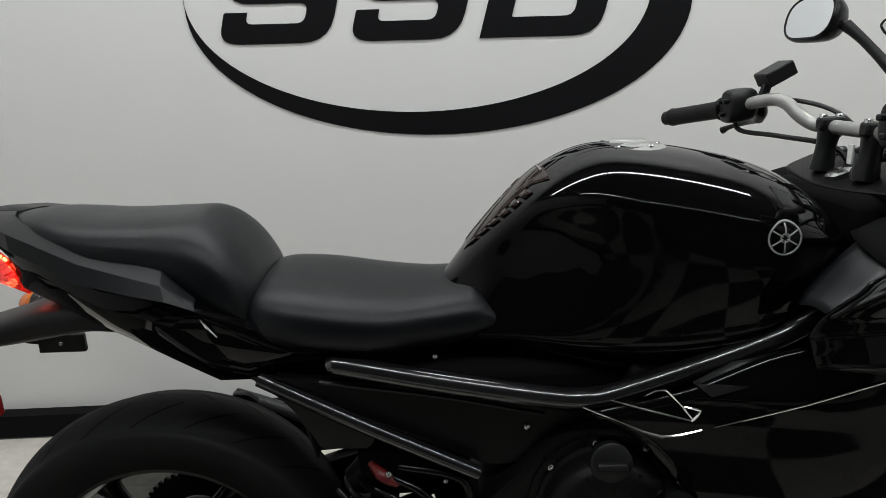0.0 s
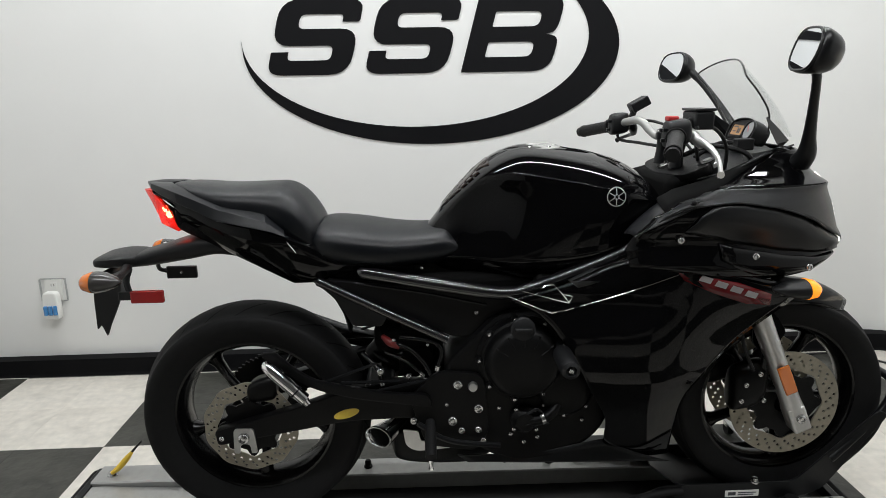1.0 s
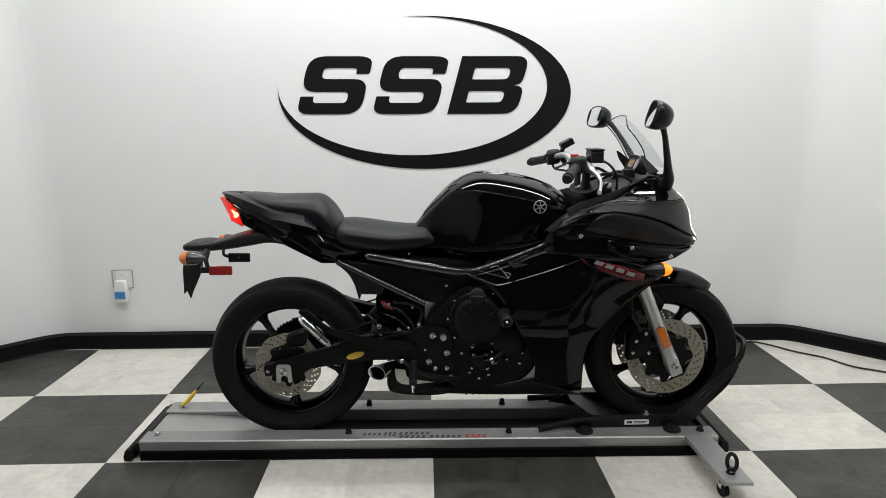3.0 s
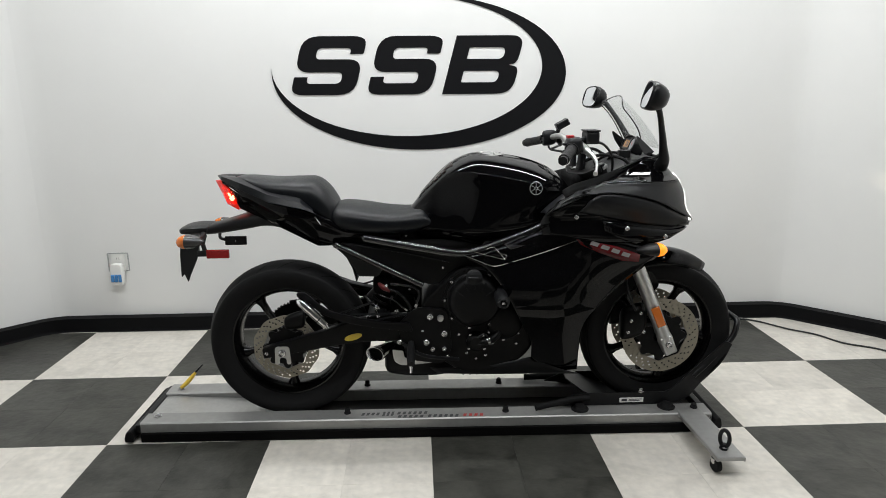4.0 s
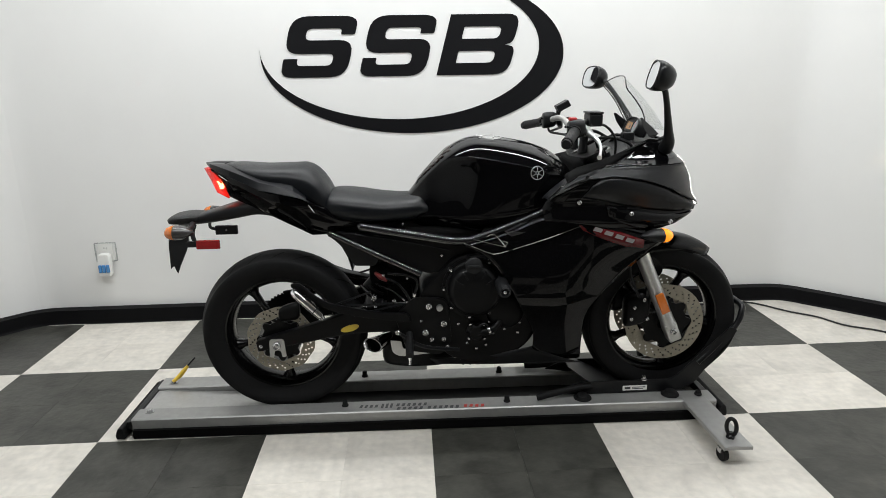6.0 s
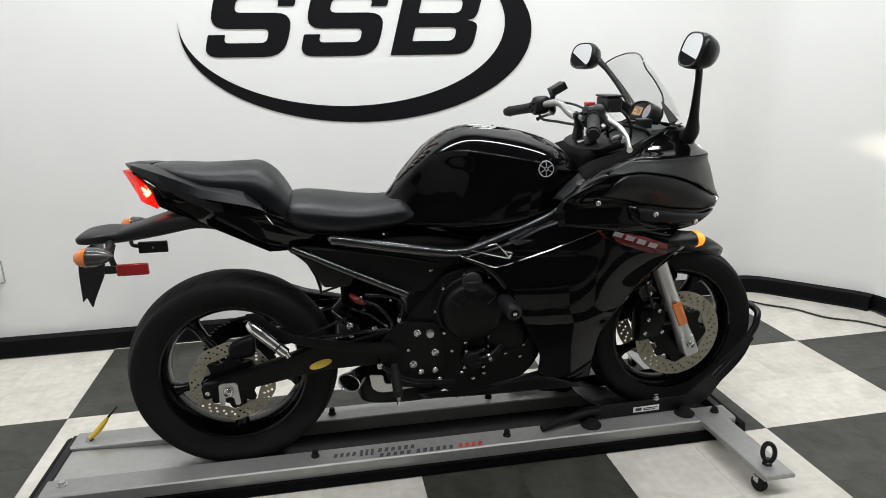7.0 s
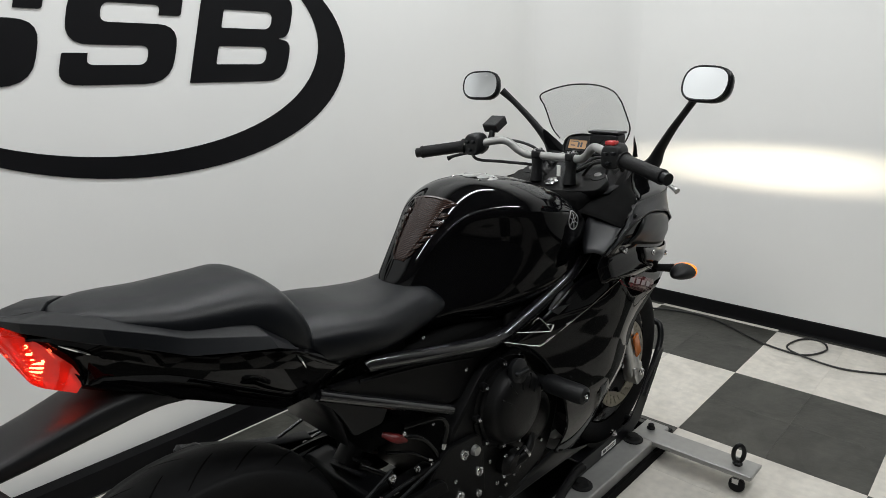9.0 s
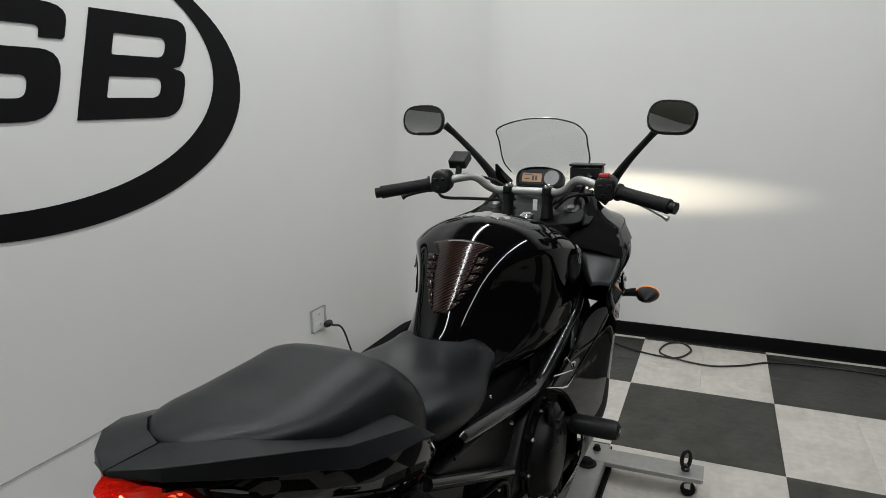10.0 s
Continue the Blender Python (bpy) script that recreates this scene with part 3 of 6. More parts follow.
# maker's print on the near rail, as plain bars
for k, (a, b, c, d, mt) in enumerate([(0.955, 1.030, 0.030, 0.050, DECALGREY), (1.035, 1.085, 0.024, 0.056, DECALGREY), (1.092, 1.215, 0.034, 0.054, DECALGREY), (1.095, 1.20, 0.008, 0.026, DECALGREY), (1.21, 1.335, 0.008, 0.028, DECALGREY), (1.345, 1.43, 0.010, 0.030, REDPRINT)]):
    n = max(2, round((b - a) / 0.02))
    for i in range(n):
        w = (b - a) / n
        loop = [(a + i * w, c), (a + (i + 0.55) * w, c), (a + (i + 0.55) * w + 0.004, d), (a + i * w + 0.004, d)]
        ob = plate("print_bar", [loop], 0, 0.0003, mt, dolly, m=Matrix.Translation((0, 0, 0.0746)) @ pose(0, 0, 0, -90), smooth=0)
        skewed(ob)

# ---- yellow-handled tool lying on the dolly's rear end ----
tool = thing("screwdriver", (0.19, 0.30, 0.075), "yellow-handled hand tool with a dark tip leaning on the dolly", "hand tool")
part("handle", tube([(0.178, 0.302, 0.084), (0.200, 0.31, 0.100), (0.222, 0.317, 0.124), (0.238, 0.322, 0.143)], [0.006, 0.009, 0.0085, 0.005], n=10), YELLOWPL, tool)
part("tip", tube([(0.237, 0.322, 0.142), (0.25, 0.325, 0.156), (0.268, 0.329, 0.174)], [0.004, 0.0035, 0.003], n=8), SATIN, tool, "dark steel tip")

# ---- the wheel chock that holds the front wheel ----
chock = thing("wheel_chock", (2.05, YC, 0.074), "black steel front wheel chock bolted on the dolly", "wheel chock")
SIDE = [(1.70, 0.088, 0.01), (1.79, 0.128, 0.02), (2.15, 0.126, 0.02), (2.18, 0.150, 0.03), (2.368, 0.335, 0.02), (2.395, 0.318, 0.01), (2.235, 0.100, 0.02), (2.17, 0.0775, 0.02), (1.78, 0.0775, 0.01)]
for s in (-0.105, 0.105):
    side = plate("side_plate", [round_loop(SIDE)], YC + s, 0.003, SATIN, chock, bevel=0.0008)
    e = math.copysign(1, s)
    part("handle", tube([(1.625, YC + s + e * 0.035, 0.089), (1.70, YC + s + e * 0.02, 0.098), (1.79, YC + s + e * 0.006, 0.108), (1.84, YC + s + e * 0.006, 0.110)], 0.0125, n=12), RUBBER, chock, "black rubber covered lever")
    for x in (1.80, 2.14):
        part("foot", lathe([(0, 0.034), (0.004, 0.034), (0.007, 0.024), (0.018, 0.018), (0.020, 0.0)], (x, YC + s - e * 0.004 + e * 0.03, 0.0745), (0, 0, 1), n=16), RUBBER, chock, "black mounting foot")
part("hoop", tube([(2.25, YC - 0.105, 0.19), (2.385, YC - 0.092, 0.322), (2.418, YC - 0.078, 0.385), (2.424, YC - 0.055, 0.402), (2.424, YC, 0.405), (2.424, YC + 0.055, 0.402), (2.418, YC + 0.078, 0.385), (2.385, YC + 0.092, 0.322), (2.25, YC + 0.105, 0.19)], 0.0115, n=12), SATIN, chock)
for s in (-1, 1):
    part("brace", tube([(2.19, YC + s * 0.10, 0.085), (2.35, YC + s * 0.095, 0.235), (2.405, YC + s * 0.085, 0.34)], 0.008, n=10), SATIN, chock)
part("cradle", skin([[(x, YC + s, z) for s, z in ((-0.10, zz), (0.10, zz), (0.10, zz - 0.006), (-0.10, zz - 0.006))] for x, zz in ((1.75, 0.19), (1.82, 0.135), (1.92, 0.085), (2.02, 0.060))]), SATIN, chock, "black cradle plate", bevel=0.001)
for x, z in ((1.99, 0.04), (2.21, 0.105)):
    part("cross_bar", tube([(x, YC - 0.10, z), (x, YC + 0.10, z)], 0.010, n=10), SATIN, chock)
part("flap", box(1.60, 1.83, 0.31, 0.37, 0.105, 0.113), SATIN, chock, bevel=0.002)
tag = plate("label", [round_loop([(1.962, 0.086, 0.002), (2.057, 0.086, 0.002), (2.057, 0.106, 0.002), (1.962, 0.106, 0.002)])], YC - 0.1085, 0.0004, WHITE, chock, "small white label", smooth=0)
for a, b, c, d in ((1.970, 1.992, 0.091, 0.101), (1.998, 2.050, 0.097, 0.100), (1.998, 2.042, 0.091, 0.094)):
    plate("print_bar", [[(a, c), (b, c), (b, d), (a, d)]], YC - 0.1092, 0.0002, DECALGREY, tag, smooth=0)
part("pin", lathe([(0, 0.012), (0.004, 0.012), (0.006, 0.008), (0.014, 0.007), (0.015, 0.0)], (2.045, YC - 0.105, 0.127), (0, 0, 1), n=14), STEEL, chock)

# ---- the motorcycle ----
bike = thing("motorcycle", (1.4, YC, 0.033), "black sport touring motorcycle with half fairing on a dolly", "motorcycle")


def wheel(name, cx, cz, r, half, rim_r, n, start):
    """A cast wheel: rim, five spokes, hub; tyre of its own."""
    y = YC
    w = half * 0.72
    rim = part(name, lathe([(-w, rim_r), (-w, rim_r - 0.012), (-w * 0.8, rim_r - 0.020), (-w * 0.35, rim_r - 0.030), (w * 0.35, rim_r - 0.030), (w * 0.8, rim_r - 0.020), (w, rim_r - 0.012), (w, rim_r)], (cx, y, cz), (0, 1, 0), n=56, caps=False), RIM, bike, "gloss black cast wheel")
    for k in range(n):
        a = radians(start + 360 * k / n)
        d, t = Vector((math.cos(a), 0, math.sin(a))), Vector((-math.sin(a), 0, math.cos(a)))
        rings = []
        for f, wid, dep in ((0.028, 0.026, 0.030), (0.07, 0.017, 0.022), (0.13, 0.013, 0.017), (rim_r - 0.05, 0.015, 0.018), (rim_r - 0.024, 0.028, 0.024)):
            c = Vector((cx, y, cz)) + d * f + t * (0.012 * math.sin(math.pi * f / rim_r))
            rings.append([c + t * wid * math.cos(q) + Vector((0, 1, 0)) * dep * math.sin(q) for q in [2 * math.pi * i / 10 for i in range(10)]])
        part("spoke", skin([[(p.x, p.y, p.z) for p in ring] for ring in rings]), RIM, rim)
    part("hub", lathe([(-half * 0.95, 0.022), (-half * 0.9, 0.040), (-half * 0.4, 0.046), (half * 0.4, 0.046), (half * 0.9, 0.040), (half * 0.95, 0.022)], (cx, y, cz), (0, 1, 0), n=28), RIM, rim)
    prof = [(-w - 0.001, rim_r - 0.006), (-w - 0.006, rim_r + 0.004), (-half * 0.97, rim_r + (r - rim_r) * 0.38), (-half, rim_r + (r - rim_r) * 0.58), (-half * 0.93, rim_r + (r - rim_r) * 0.76), (-half * 0.72, r - 0.016), (-half * 0.38, r - 0.0045), (0, r)]
    prof = spline(prof + [(-a, b) for a, b in prof[-2::-1]], 3)
    tyre = part("tyre", lathe(prof, (cx, y, cz), (0, 1, 0), n=96, caps=False), RUBBER, rim, "black road tyre with angled grooves", smooth=60)
    return rim, tyre


def grooves(parent, cx, cz, r, half, n):
    """Dark slanting tread grooves, as thin inlaid strips that follow the tyre's crown."""
    bm = bmesh.new()
    for k in range(n):
        for e in (-1, 1):
            rings = []
            for i in range(6):
                u = i / 5
                s = e * half * (0.12 + 0.72 * u)
                rr = r - 0.0162 * (abs(s) / (half * 0.72)) ** 2 + 0.0006 if abs(s) < half * 0.74 else r - 0.0200
                a = 2 * math.pi * (k + (0.5 if e > 0 else 0)) / n + 0.26 * u
                wd = 0.0025 * (1.2 - abs(u - 0.4)) / r
                rings.append([(cx + rr * math.cos(a - wd), YC + s, cz + rr * math.sin(a - wd)), (cx + rr * math.cos(a + wd), YC + s, cz + rr * math.sin(a + wd))])
            skin(rings, closed=False, bm=bm)
    return part("tread", bm, DEEP, parent, smooth=0)


def brake_disc(parent, cx, cz, y, r_out, r_in, petals=0):
    loop = []
    for k in range(120):
        a = 2 * math.pi * k / 120
        rr = r_out - (0.004 * (0.5 + 0.5 * math.cos(petals * a)) if petals else 0)
        loop.append((cx + rr * math.cos(a), cz + rr * math.sin(a)))
    loops = [loop]
    inner = []
    for k in range(120):
        a = 2 * math.pi * k / 120
        inner.append((cx + (r_in + 0.008 * (0.5 + 0.5 * math.cos(8 * a)) ** 2) * math.cos(a), cz + (r_in + 0.008 * (0.5 + 0.5 * math.cos(8 * a)) ** 2) * math.sin(a)))
    loops.append(inner)
    width = r_out - r_in - 0.012
    for k in range(26):
        for f, off in ((0.20, 0), (0.47, 0.33), (0.74, 0.66)):
            a = 2 * math.pi * (k + off) / 26
            rr = r_in + 0.010 + width * f
            loops.append(circle(cx + rr * math.cos(a), cz + rr * math.sin(a), 0.0042, 8))
    d = plate("brake_disc", loops, y, 0.0022, DISC, parent, "drilled steel brake disc")
    spider = []
    for k in range(80):
        a = 2 * math.pi * k / 80
        rr = 0.84 * r_in + (0.16 * r_in + 0.004) * max(0, math.cos(8 * a)) ** 0.6
        spider.append((cx + rr * math.cos(a), cz + rr * math.sin(a)))
    plate("disc_carrier", [spider, circle(cx, cz, 0.028, 20)], y, 0.003, DARKMETAL, parent)
    return d


rear, rear_tyre = wheel("rear_wheel", REAR_X, REAR_Z, REAR_R, 0.080, 0.222, 5, 124)
grooves(rear_tyre, REAR_X, REAR_Z, REAR_R, 0.080, 22)
brake_disc(rear, REAR_X, REAR_Z - 0.004, YC - 0.098, 0.126, 0.082, 10)
front, front_tyre = wheel("front_wheel", FRONT_X, FRONT_Z, FRONT_R, 0.060, 0.222, 5, 60)
grooves(front_tyre, FRONT_X, FRONT_Z, FRONT_R, 0.060, 22)
for s in (-0.075, 0.075):
    brake_disc(front, FRONT_X, FRONT_Z, YC + s, 0.149, 0.098, 0)
teeth = []
for k in range(184):
    a = 2 * math.pi * k / 184
    rr = 0.108 + (0.006 if k % 4 in (1, 2) else 0)
    teeth.append((REAR_X + rr * math.cos(a), REAR_Z + rr * math.sin(a)))
plate("sprocket", [teeth, circle(REAR_X, REAR_Z, 0.06, 24)], YC + 0.095, 0.003, DARKMETAL, rear)
for s in (0.095,):
    part("chain", tube([(REAR_X - 0.02, YC + s, REAR_Z + 0.112), (0.95, YC + s, 0.50), (1.17, YC + s, 0.475)], 0.008, n=6), DARKMETAL, bike)
    part("chain", tube([(REAR_X - 0.02, YC + s, REAR_Z - 0.112), (0.95, YC + s, 0.33), (1.17, YC + s, 0.41)], 0.008, n=6), DARKMETAL, bike)

# swingarm
ARM = [(0.594, 0.352, 0.008), (0.72, 0.388, 0.05), (0.842, 0.423, 0.05), (0.95, 0.462, 0.05), (1.02, 0.478, 0.05), (1.16, 0.478, 0.03), (1.17, 0.378, 0.03), (0.94, 0.372, 0.05), (0.747, 0.338, 0.05), (0.600, 0.312, 0.012)]
for s in (-0.128, 0.128):
    arm_plate = plate("swingarm", [round_loop(ARM)], YC + s, 0.017, DARKMETAL, bike, bevel=0.004)
    e = math.copysign(1, s)
    plate("axle_block", [round_loop([(0.645, 0.362, 0.012), (0.697, 0.362, 0.012), (0.702, 0.292, 0.006), (0.687, 0.292, 0.004), (0.684, 0.318, 0.01), (0.660, 0.318, 0.01), (0.657, 0.292, 0.004), (0.642, 0.292, 0.006)])], YC + s + e * 0.0195, 0.0025, ALLOY, arm_plate, "silver axle adjuster plate", bevel=0.0008)
    bolt(REAR_X - 0.006, YC + s + e * 0.026, REAR_Z - 0.008, arm_plate, 0.015, (0, e, 0))
    bolt(0.612, YC + s + e * 0.018, 0.334, arm_plate, 0.007, (0, e, 0))
part("swingarm_bridge", box(0.985, 1.06, YC - 0.12, YC + 0.12, 0.38, 0.47), SATIN, bike, bevel=0.012)
plate("warning_label", [[(0.937 + 0.033 * math.cos(a) * 1.0, 0.394 + 0.0125 * math.sin(a) + 0.008 * math.cos(a)) for a in [2 * math.pi * k / 24 for k in range(24)]]], YC - 0.1458, 0.0005, YELLOW, bike, "yellow oval warning label", smooth=0)
# caliper and hugger at the rear
part("rear_caliper", superloft([(0.676, 0.015, 0.452, 0.44, 0.42), (0.686, 0.020, 0.466, 0.44, 0.41), (0.738, 0.020, 0.482, 0.45, 0.415), (0.752, 0.012, 0.472, 0.45, 0.43)], yc=YC - 0.092), DARKMETAL, bike)
rows = []
for x, y, z, w in ((0.737, 0.186, 0.570, 0.010), (0.745, 0.188, 0.577, 0.024), (0.80, 0.182, 0.560, 0.045), (0.90, 0.172, 0.524, 0.060), (1.02, 0.150, 0.500, 0.07)):
    rows.append([(x, YC + y - 0.030, z - 0.006), (x, YC + y, z), (x, YC + y + 0.012, z - 0.006), (x, YC + y + 0.014, z - w)])
part("chain_guard", skin(rows, closed=False), PLASTIC, bike, "matte black plastic chain guard", thick=0.003, smooth=30)

# exhaust under the engine
part("muffler", superloft([(1.045, 0.06, 0.325, 0.27, 0.225), (1.065, 0.095, 0.338, 0.26, 0.208), (1.15, 0.105, 0.342, 0.255, 0.198), (1.27, 0.10, 0.34, 0.25, 0.200), (1.33, 0.07, 0.30, 0.26, 0.225)], e=3.2), DARKMETAL, bike, "black underslung muffler")
OUT = (-0.50, -0.86, 0.08)
tipm = lathe([(-0.095, 0.022), (-0.03, 0.030), (-0.006, 0.0335), (0.002, 0.0350), (0.006, 0.0340), (0.006, 0.0315), (0.000, 0.0285), (-0.045, 0.024)], (1.018, YC - 0.145, 0.326), OUT, n=32, caps=False)
bmesh.ops.scale(tipm, vec=(1.15, 1.15, 0.78), space=Matrix.Translation((-1.018, -(YC - 0.145), -0.326)), verts=tipm.verts)
tip = part("exhaust_tip", tipm, CHROME, bike, "oval chrome exhaust tip")
# flat dark disc in place of the shade down the pipe
part("tip_bore", lathe([(-0.030, 0.0262), (-0.029, 0.0)], (1.018, YC - 0.145, 0.326), OUT, n=24), DEEP, tip)
plate("heat_shield", [round_loop([(1.079, 0.330, 0.004), (1.120, 0.325, 0.006), (1.125, 0.294, 0.01), (1.280, 0.298, 0.003), (1.284, 0.281, 0.004), (1.155, 0.268, 0.01), (1.108, 0.266, 0.02), (1.085, 0.285, 0.01)])], YC - 0.118, 0.002, ALLOY, bike, "bare silver heat shield", bevel=0.0005)

# engine
engine = plate("engine", [round_loop([(1.19, 0.52, 0.03), (1.27, 0.60, 0.04), (1.33, 0.66, 0.05), (1.46, 0.665, 0.05), (1.60, 0.60, 0.05), (1.64, 0.45, 0.05), (1.60, 0.32, 0.05), (1.50, 0.25, 0.05), (1.38, 0.235, 0.03), (1.30, 0.265, 0.04), (1.20, 0.36, 0.04)])], YC, 0.145, DARKMETAL, bike, "black painted engine", bevel=0.012)
part("cylinder_head", box(1.42, 1.66, YC - 0.14, YC + 0.14, 0.55, 0.76), DARKMETAL, engine, bevel=0.02)
for s in (-1, 1):
    y0 = YC + s * 0.143
    cover = part("clutch_cover", lathe([(0, 0.104), (0.014, 0.104), (0.018, 0.098), (0.036, 0.094), (0.050, 0.087), (0.057, 0.074), (0.060, 0.035), (0.060, 0.0)], (1.388, y0, 0.536), (0, s, 0), n=40), DARKMETAL, engine, "round black clutch cover")
    for i, (x, z) in enumerate(on_disc(1.388, 0.536, 0.109, 9, 20)):
        part("boss", lathe([(0, 0.011), (0.014, 0.010), (0.016, 0.007)], (x, y0, z), (0, s, 0), n=12), DARKMETAL, engine)
        bolt(x, y0 + s * 0.019, z, engine, 0.0052, (0, s, 0))
    cover2 = part("crank_cover", lathe([(0, 0.072), (0.012, 0.070), (0.020, 0.062), (0.024, 0.045), (0.025, 0.0)], (1.500, y0, 0.448), (0, s, 0), n=32), DARKMETAL, engine)
    for x, z in on_disc(1.500, 0.448, 0.071, 7, 10):
        bolt(x, y0 + s * 0.012, z, engine, 0.0050, (0, s, 0))
for s in (-1, 1):
    for k in range(5):
        a = radians(35 + 28 * k)
        part("cover_rib", tube([(1.388 + 0.050 * math.cos(a), YC + s * 0.2025, 0.536 + 0.050 * math.sin(a)), (1.388 + 0.084 * math.cos(a), YC + s * 0.195, 0.536 + 0.084 * math.sin(a))], [0.0022, 0.0030], n=6, steps=2), DARKMETAL, engine)
    part("cover_flange", lathe([(0.0, 0.115), (0.006, 0.115), (0.008, 0.111), (0.008, 0.102)], (1.388, YC + s * 0.143, 0.536), (0, s, 0), n=40, caps=False), DARKMETAL, engine)
cap = part("oil_filler_cap", lathe([(0, 0.030), (0.012, 0.030), (0.015, 0.026), (0.017, 0.0)], (1.384, YC - 0.182, 0.628), (0, -1, 0.18), n=24), PLASTIC, engine, "black oil filler cap")
part("cap_rib", box(1.362, 1.406, YC - 0.206, YC - 0.194, 0.624, 0.635), PLASTIC, cap, bevel=0.003)
for s in (-1, 1):
    slider = part("frame_slider", lathe([(0.0, 0.014), (0.055, 0.014), (0.058, 0.021), (0.066, 0.0235), (0.150, 0.0235), (0.163, 0.021), (0.168, 0.013), (0.162, 0.010), (0.160, 0.0)], (1.476, YC + s * 0.150, 0.572), (0, s, 0), n=24), PLASTIC, bike, "black plastic frame slider")
    bolt(1.476, YC + s * 0.316, 0.572, slider, 0.006, (0, s, 0))
pump = part("water_pump", lathe([(0, 0.036), (0.018, 0.036), (0.024, 0.030), (0.034, 0.024), (0.036, 0.0)], (1.395, YC - 0.145, 0.372), (0, -1, 0), n=24), DARKMETAL, engine, "round black water pump")
part("pump_outlet", tube([(1.395, YC - 0.165, 0.372), (1.430, YC - 0.172, 0.376), (1.462, YC - 0.170, 0.392), (1.480, YC - 0.160, 0.412)], [0.015, 0.014, 0.014, 0.013], n=12), DARKMETAL, pump)
for x, y, z in ((1.372, 0.166, 0.402), (1.420, 0.166, 0.398), (1.366, 0.166, 0.348), (1.424, 0.168, 0.346)):
    bolt(x, YC - y, z, pump, 0.0052)
part("hose_clip", lathe([(-0.005, 0.0165), (0.005, 0.0165)], (1.440, YC - 0.172, 0.380), (1, 0.05, 0.35), n=18), STEEL, pump, "bright hose clip")
for k in range(5):
    x = 1.345 + 0.026 * k
    part("sump_fin", box(x, x + 0.007, YC - 0.12, YC + 0.12, 0.222, 0.262), DARKMETAL, engine, bevel=0.002)
for x, z in ((1.36, 0.325), (1.395, 0.302), (1.43, 0.315), (1.455, 0.36), (1.40, 0.40), (1.375, 0.395), (1.33, 0.40), (1.545, 0.36), (1.56, 0.53)):
    bolt(x, YC - 0.150, z, engine, 0.0055)
for p in (((1.40, YC - 0.178, 0.395), (1.42, YC - 0.182, 0.41), (1.435, YC - 0.178, 0.40)), ((1.385, YC - 0.175, 0.36), (1.42, YC - 0.18, 0.372), (1.455, YC - 0.175, 0.365))):
    part("sensor_wire", tube(p, 0.004, n=6), SATIN, engine)

# foot-peg plates with chrome bolts
for s in (-1, 1):
    y = YC + s * 0.152
    peg_plate = plate("footpeg_plate", [round_loop([(1.10, 0.44, 0.03), (1.17, 0.51, 0.03), (1.29, 0.50, 0.03), (1.305, 0.34, 0.03), (1.27, 0.285, 0.02), (1.14, 0.305, 0.03)])], y, 0.007, DARKMETAL, bike, bevel=0.002)
    for x, z, r in ((1.224, 0.474, 0.0125), (1.276, 0.407, 0.0125), (1.209, 0.374, 0.0125), (1.275, 0.348, 0.009), (1.232, 0.347, 0.009), (1.288, 0.316, 0.008), (1.110, 0.378, 0.010), (1.195, 0.42, 0.005)):
        bolt(x, y + s * 0.010, z, peg_plate, r, (0, s, 0))
    part("plate_boss", lathe([(0, 0.013), (0.012, 0.011), (0.014, 0.0)], (1.262, y + s * 0.006, 0.468), (0, s, 0), n=14), ALLOY, peg_plate)
    part("footpeg", tube([(1.152, y + s * 0.005, 0.372), (1.152, y + s * 0.05, 0.352), (1.152, y + s * 0.11, 0.330)], [0.012, 0.015, 0.014], n=12), GRIP, bike, "black rubber rider footpeg")
    part("peg_feeler", tube([(1.152, y + s * 0.105, 0.322), (1.152, y + s * 0.108, 0.308), (1.152, y + s * 0.108, 0.299)], [0.007, 0.005, 0.006], n=8), CHROME, bike)
    part("pedal", tube([(1.12, y + s * 0.02, 0.375), (1.20, y + s * 0.03, 0.33), (1.33, y + s * 0.035, 0.315)], 0.007, n=8), SATIN, bike)
    # passenger peg hanger
    hang = plate("passenger_hanger", [round_loop([(0.742, 0.577, 0.006), (0.773, 0.577, 0.008), (0.822, 0.530, 0.02), (0.864, 0.502, 0.02), (0.967, 0.477, 0.03), (1.055, 0.460, 0.03), (1.150, 0.455, 0.02), (1.160, 0.420, 0.01), (1.084, 0.430, 0.02), (0.979, 0.446, 0.03), (0.891, 0.468, 0.03), (0.840, 0.490, 0.03), (0.795, 0.525, 0.03), (0.742, 0.565, 0.006)])], YC + s * 0.168, 0.008, DARKMETAL, bike, bevel=0.003)
    for a, b in (((0.880, 0.488), (1.019, 0.533)), ((0.930, 0.488), (1.080, 0.484)), ((0.990, 0.458), (1.235, 0.502))):
        part("hanger_strut", tube([(a[0], YC + s * 0.163, a[1]), (b[0], YC + s * 0.150, b[1])], 0.0042, n=8, steps=2), SATIN, bike)
    peg = part("passenger_peg", tube([(0.752, YC + s * 0.185, 0.556), (0.768, YC + s * 0.196, 0.541), (0.846, YC + s * 0.205, 0.466)], [0.011, 0.0160, 0.0155], n=14), CHROME, bike, "folded chrome passenger footpeg", smooth=40)
    for f in (0.30, 0.78):
        part("peg_rib", lathe([(-0.002, 0.0175), (0.002, 0.0175)], (0.752 + 0.094 * f, YC + s * (0.187 + 0.02 * f), 0.556 - 0.090 * f), (0.71, s * 0.15, -0.69), n=16), SATIN, peg)
    part("peg_end", lathe([(0, 0.010), (0.014, 0.009), (0.016, 0.0)], (0.846, YC + s * 0.205, 0.466), (0.5, s * 0.1, -0.85), n=10), STEEL, peg)

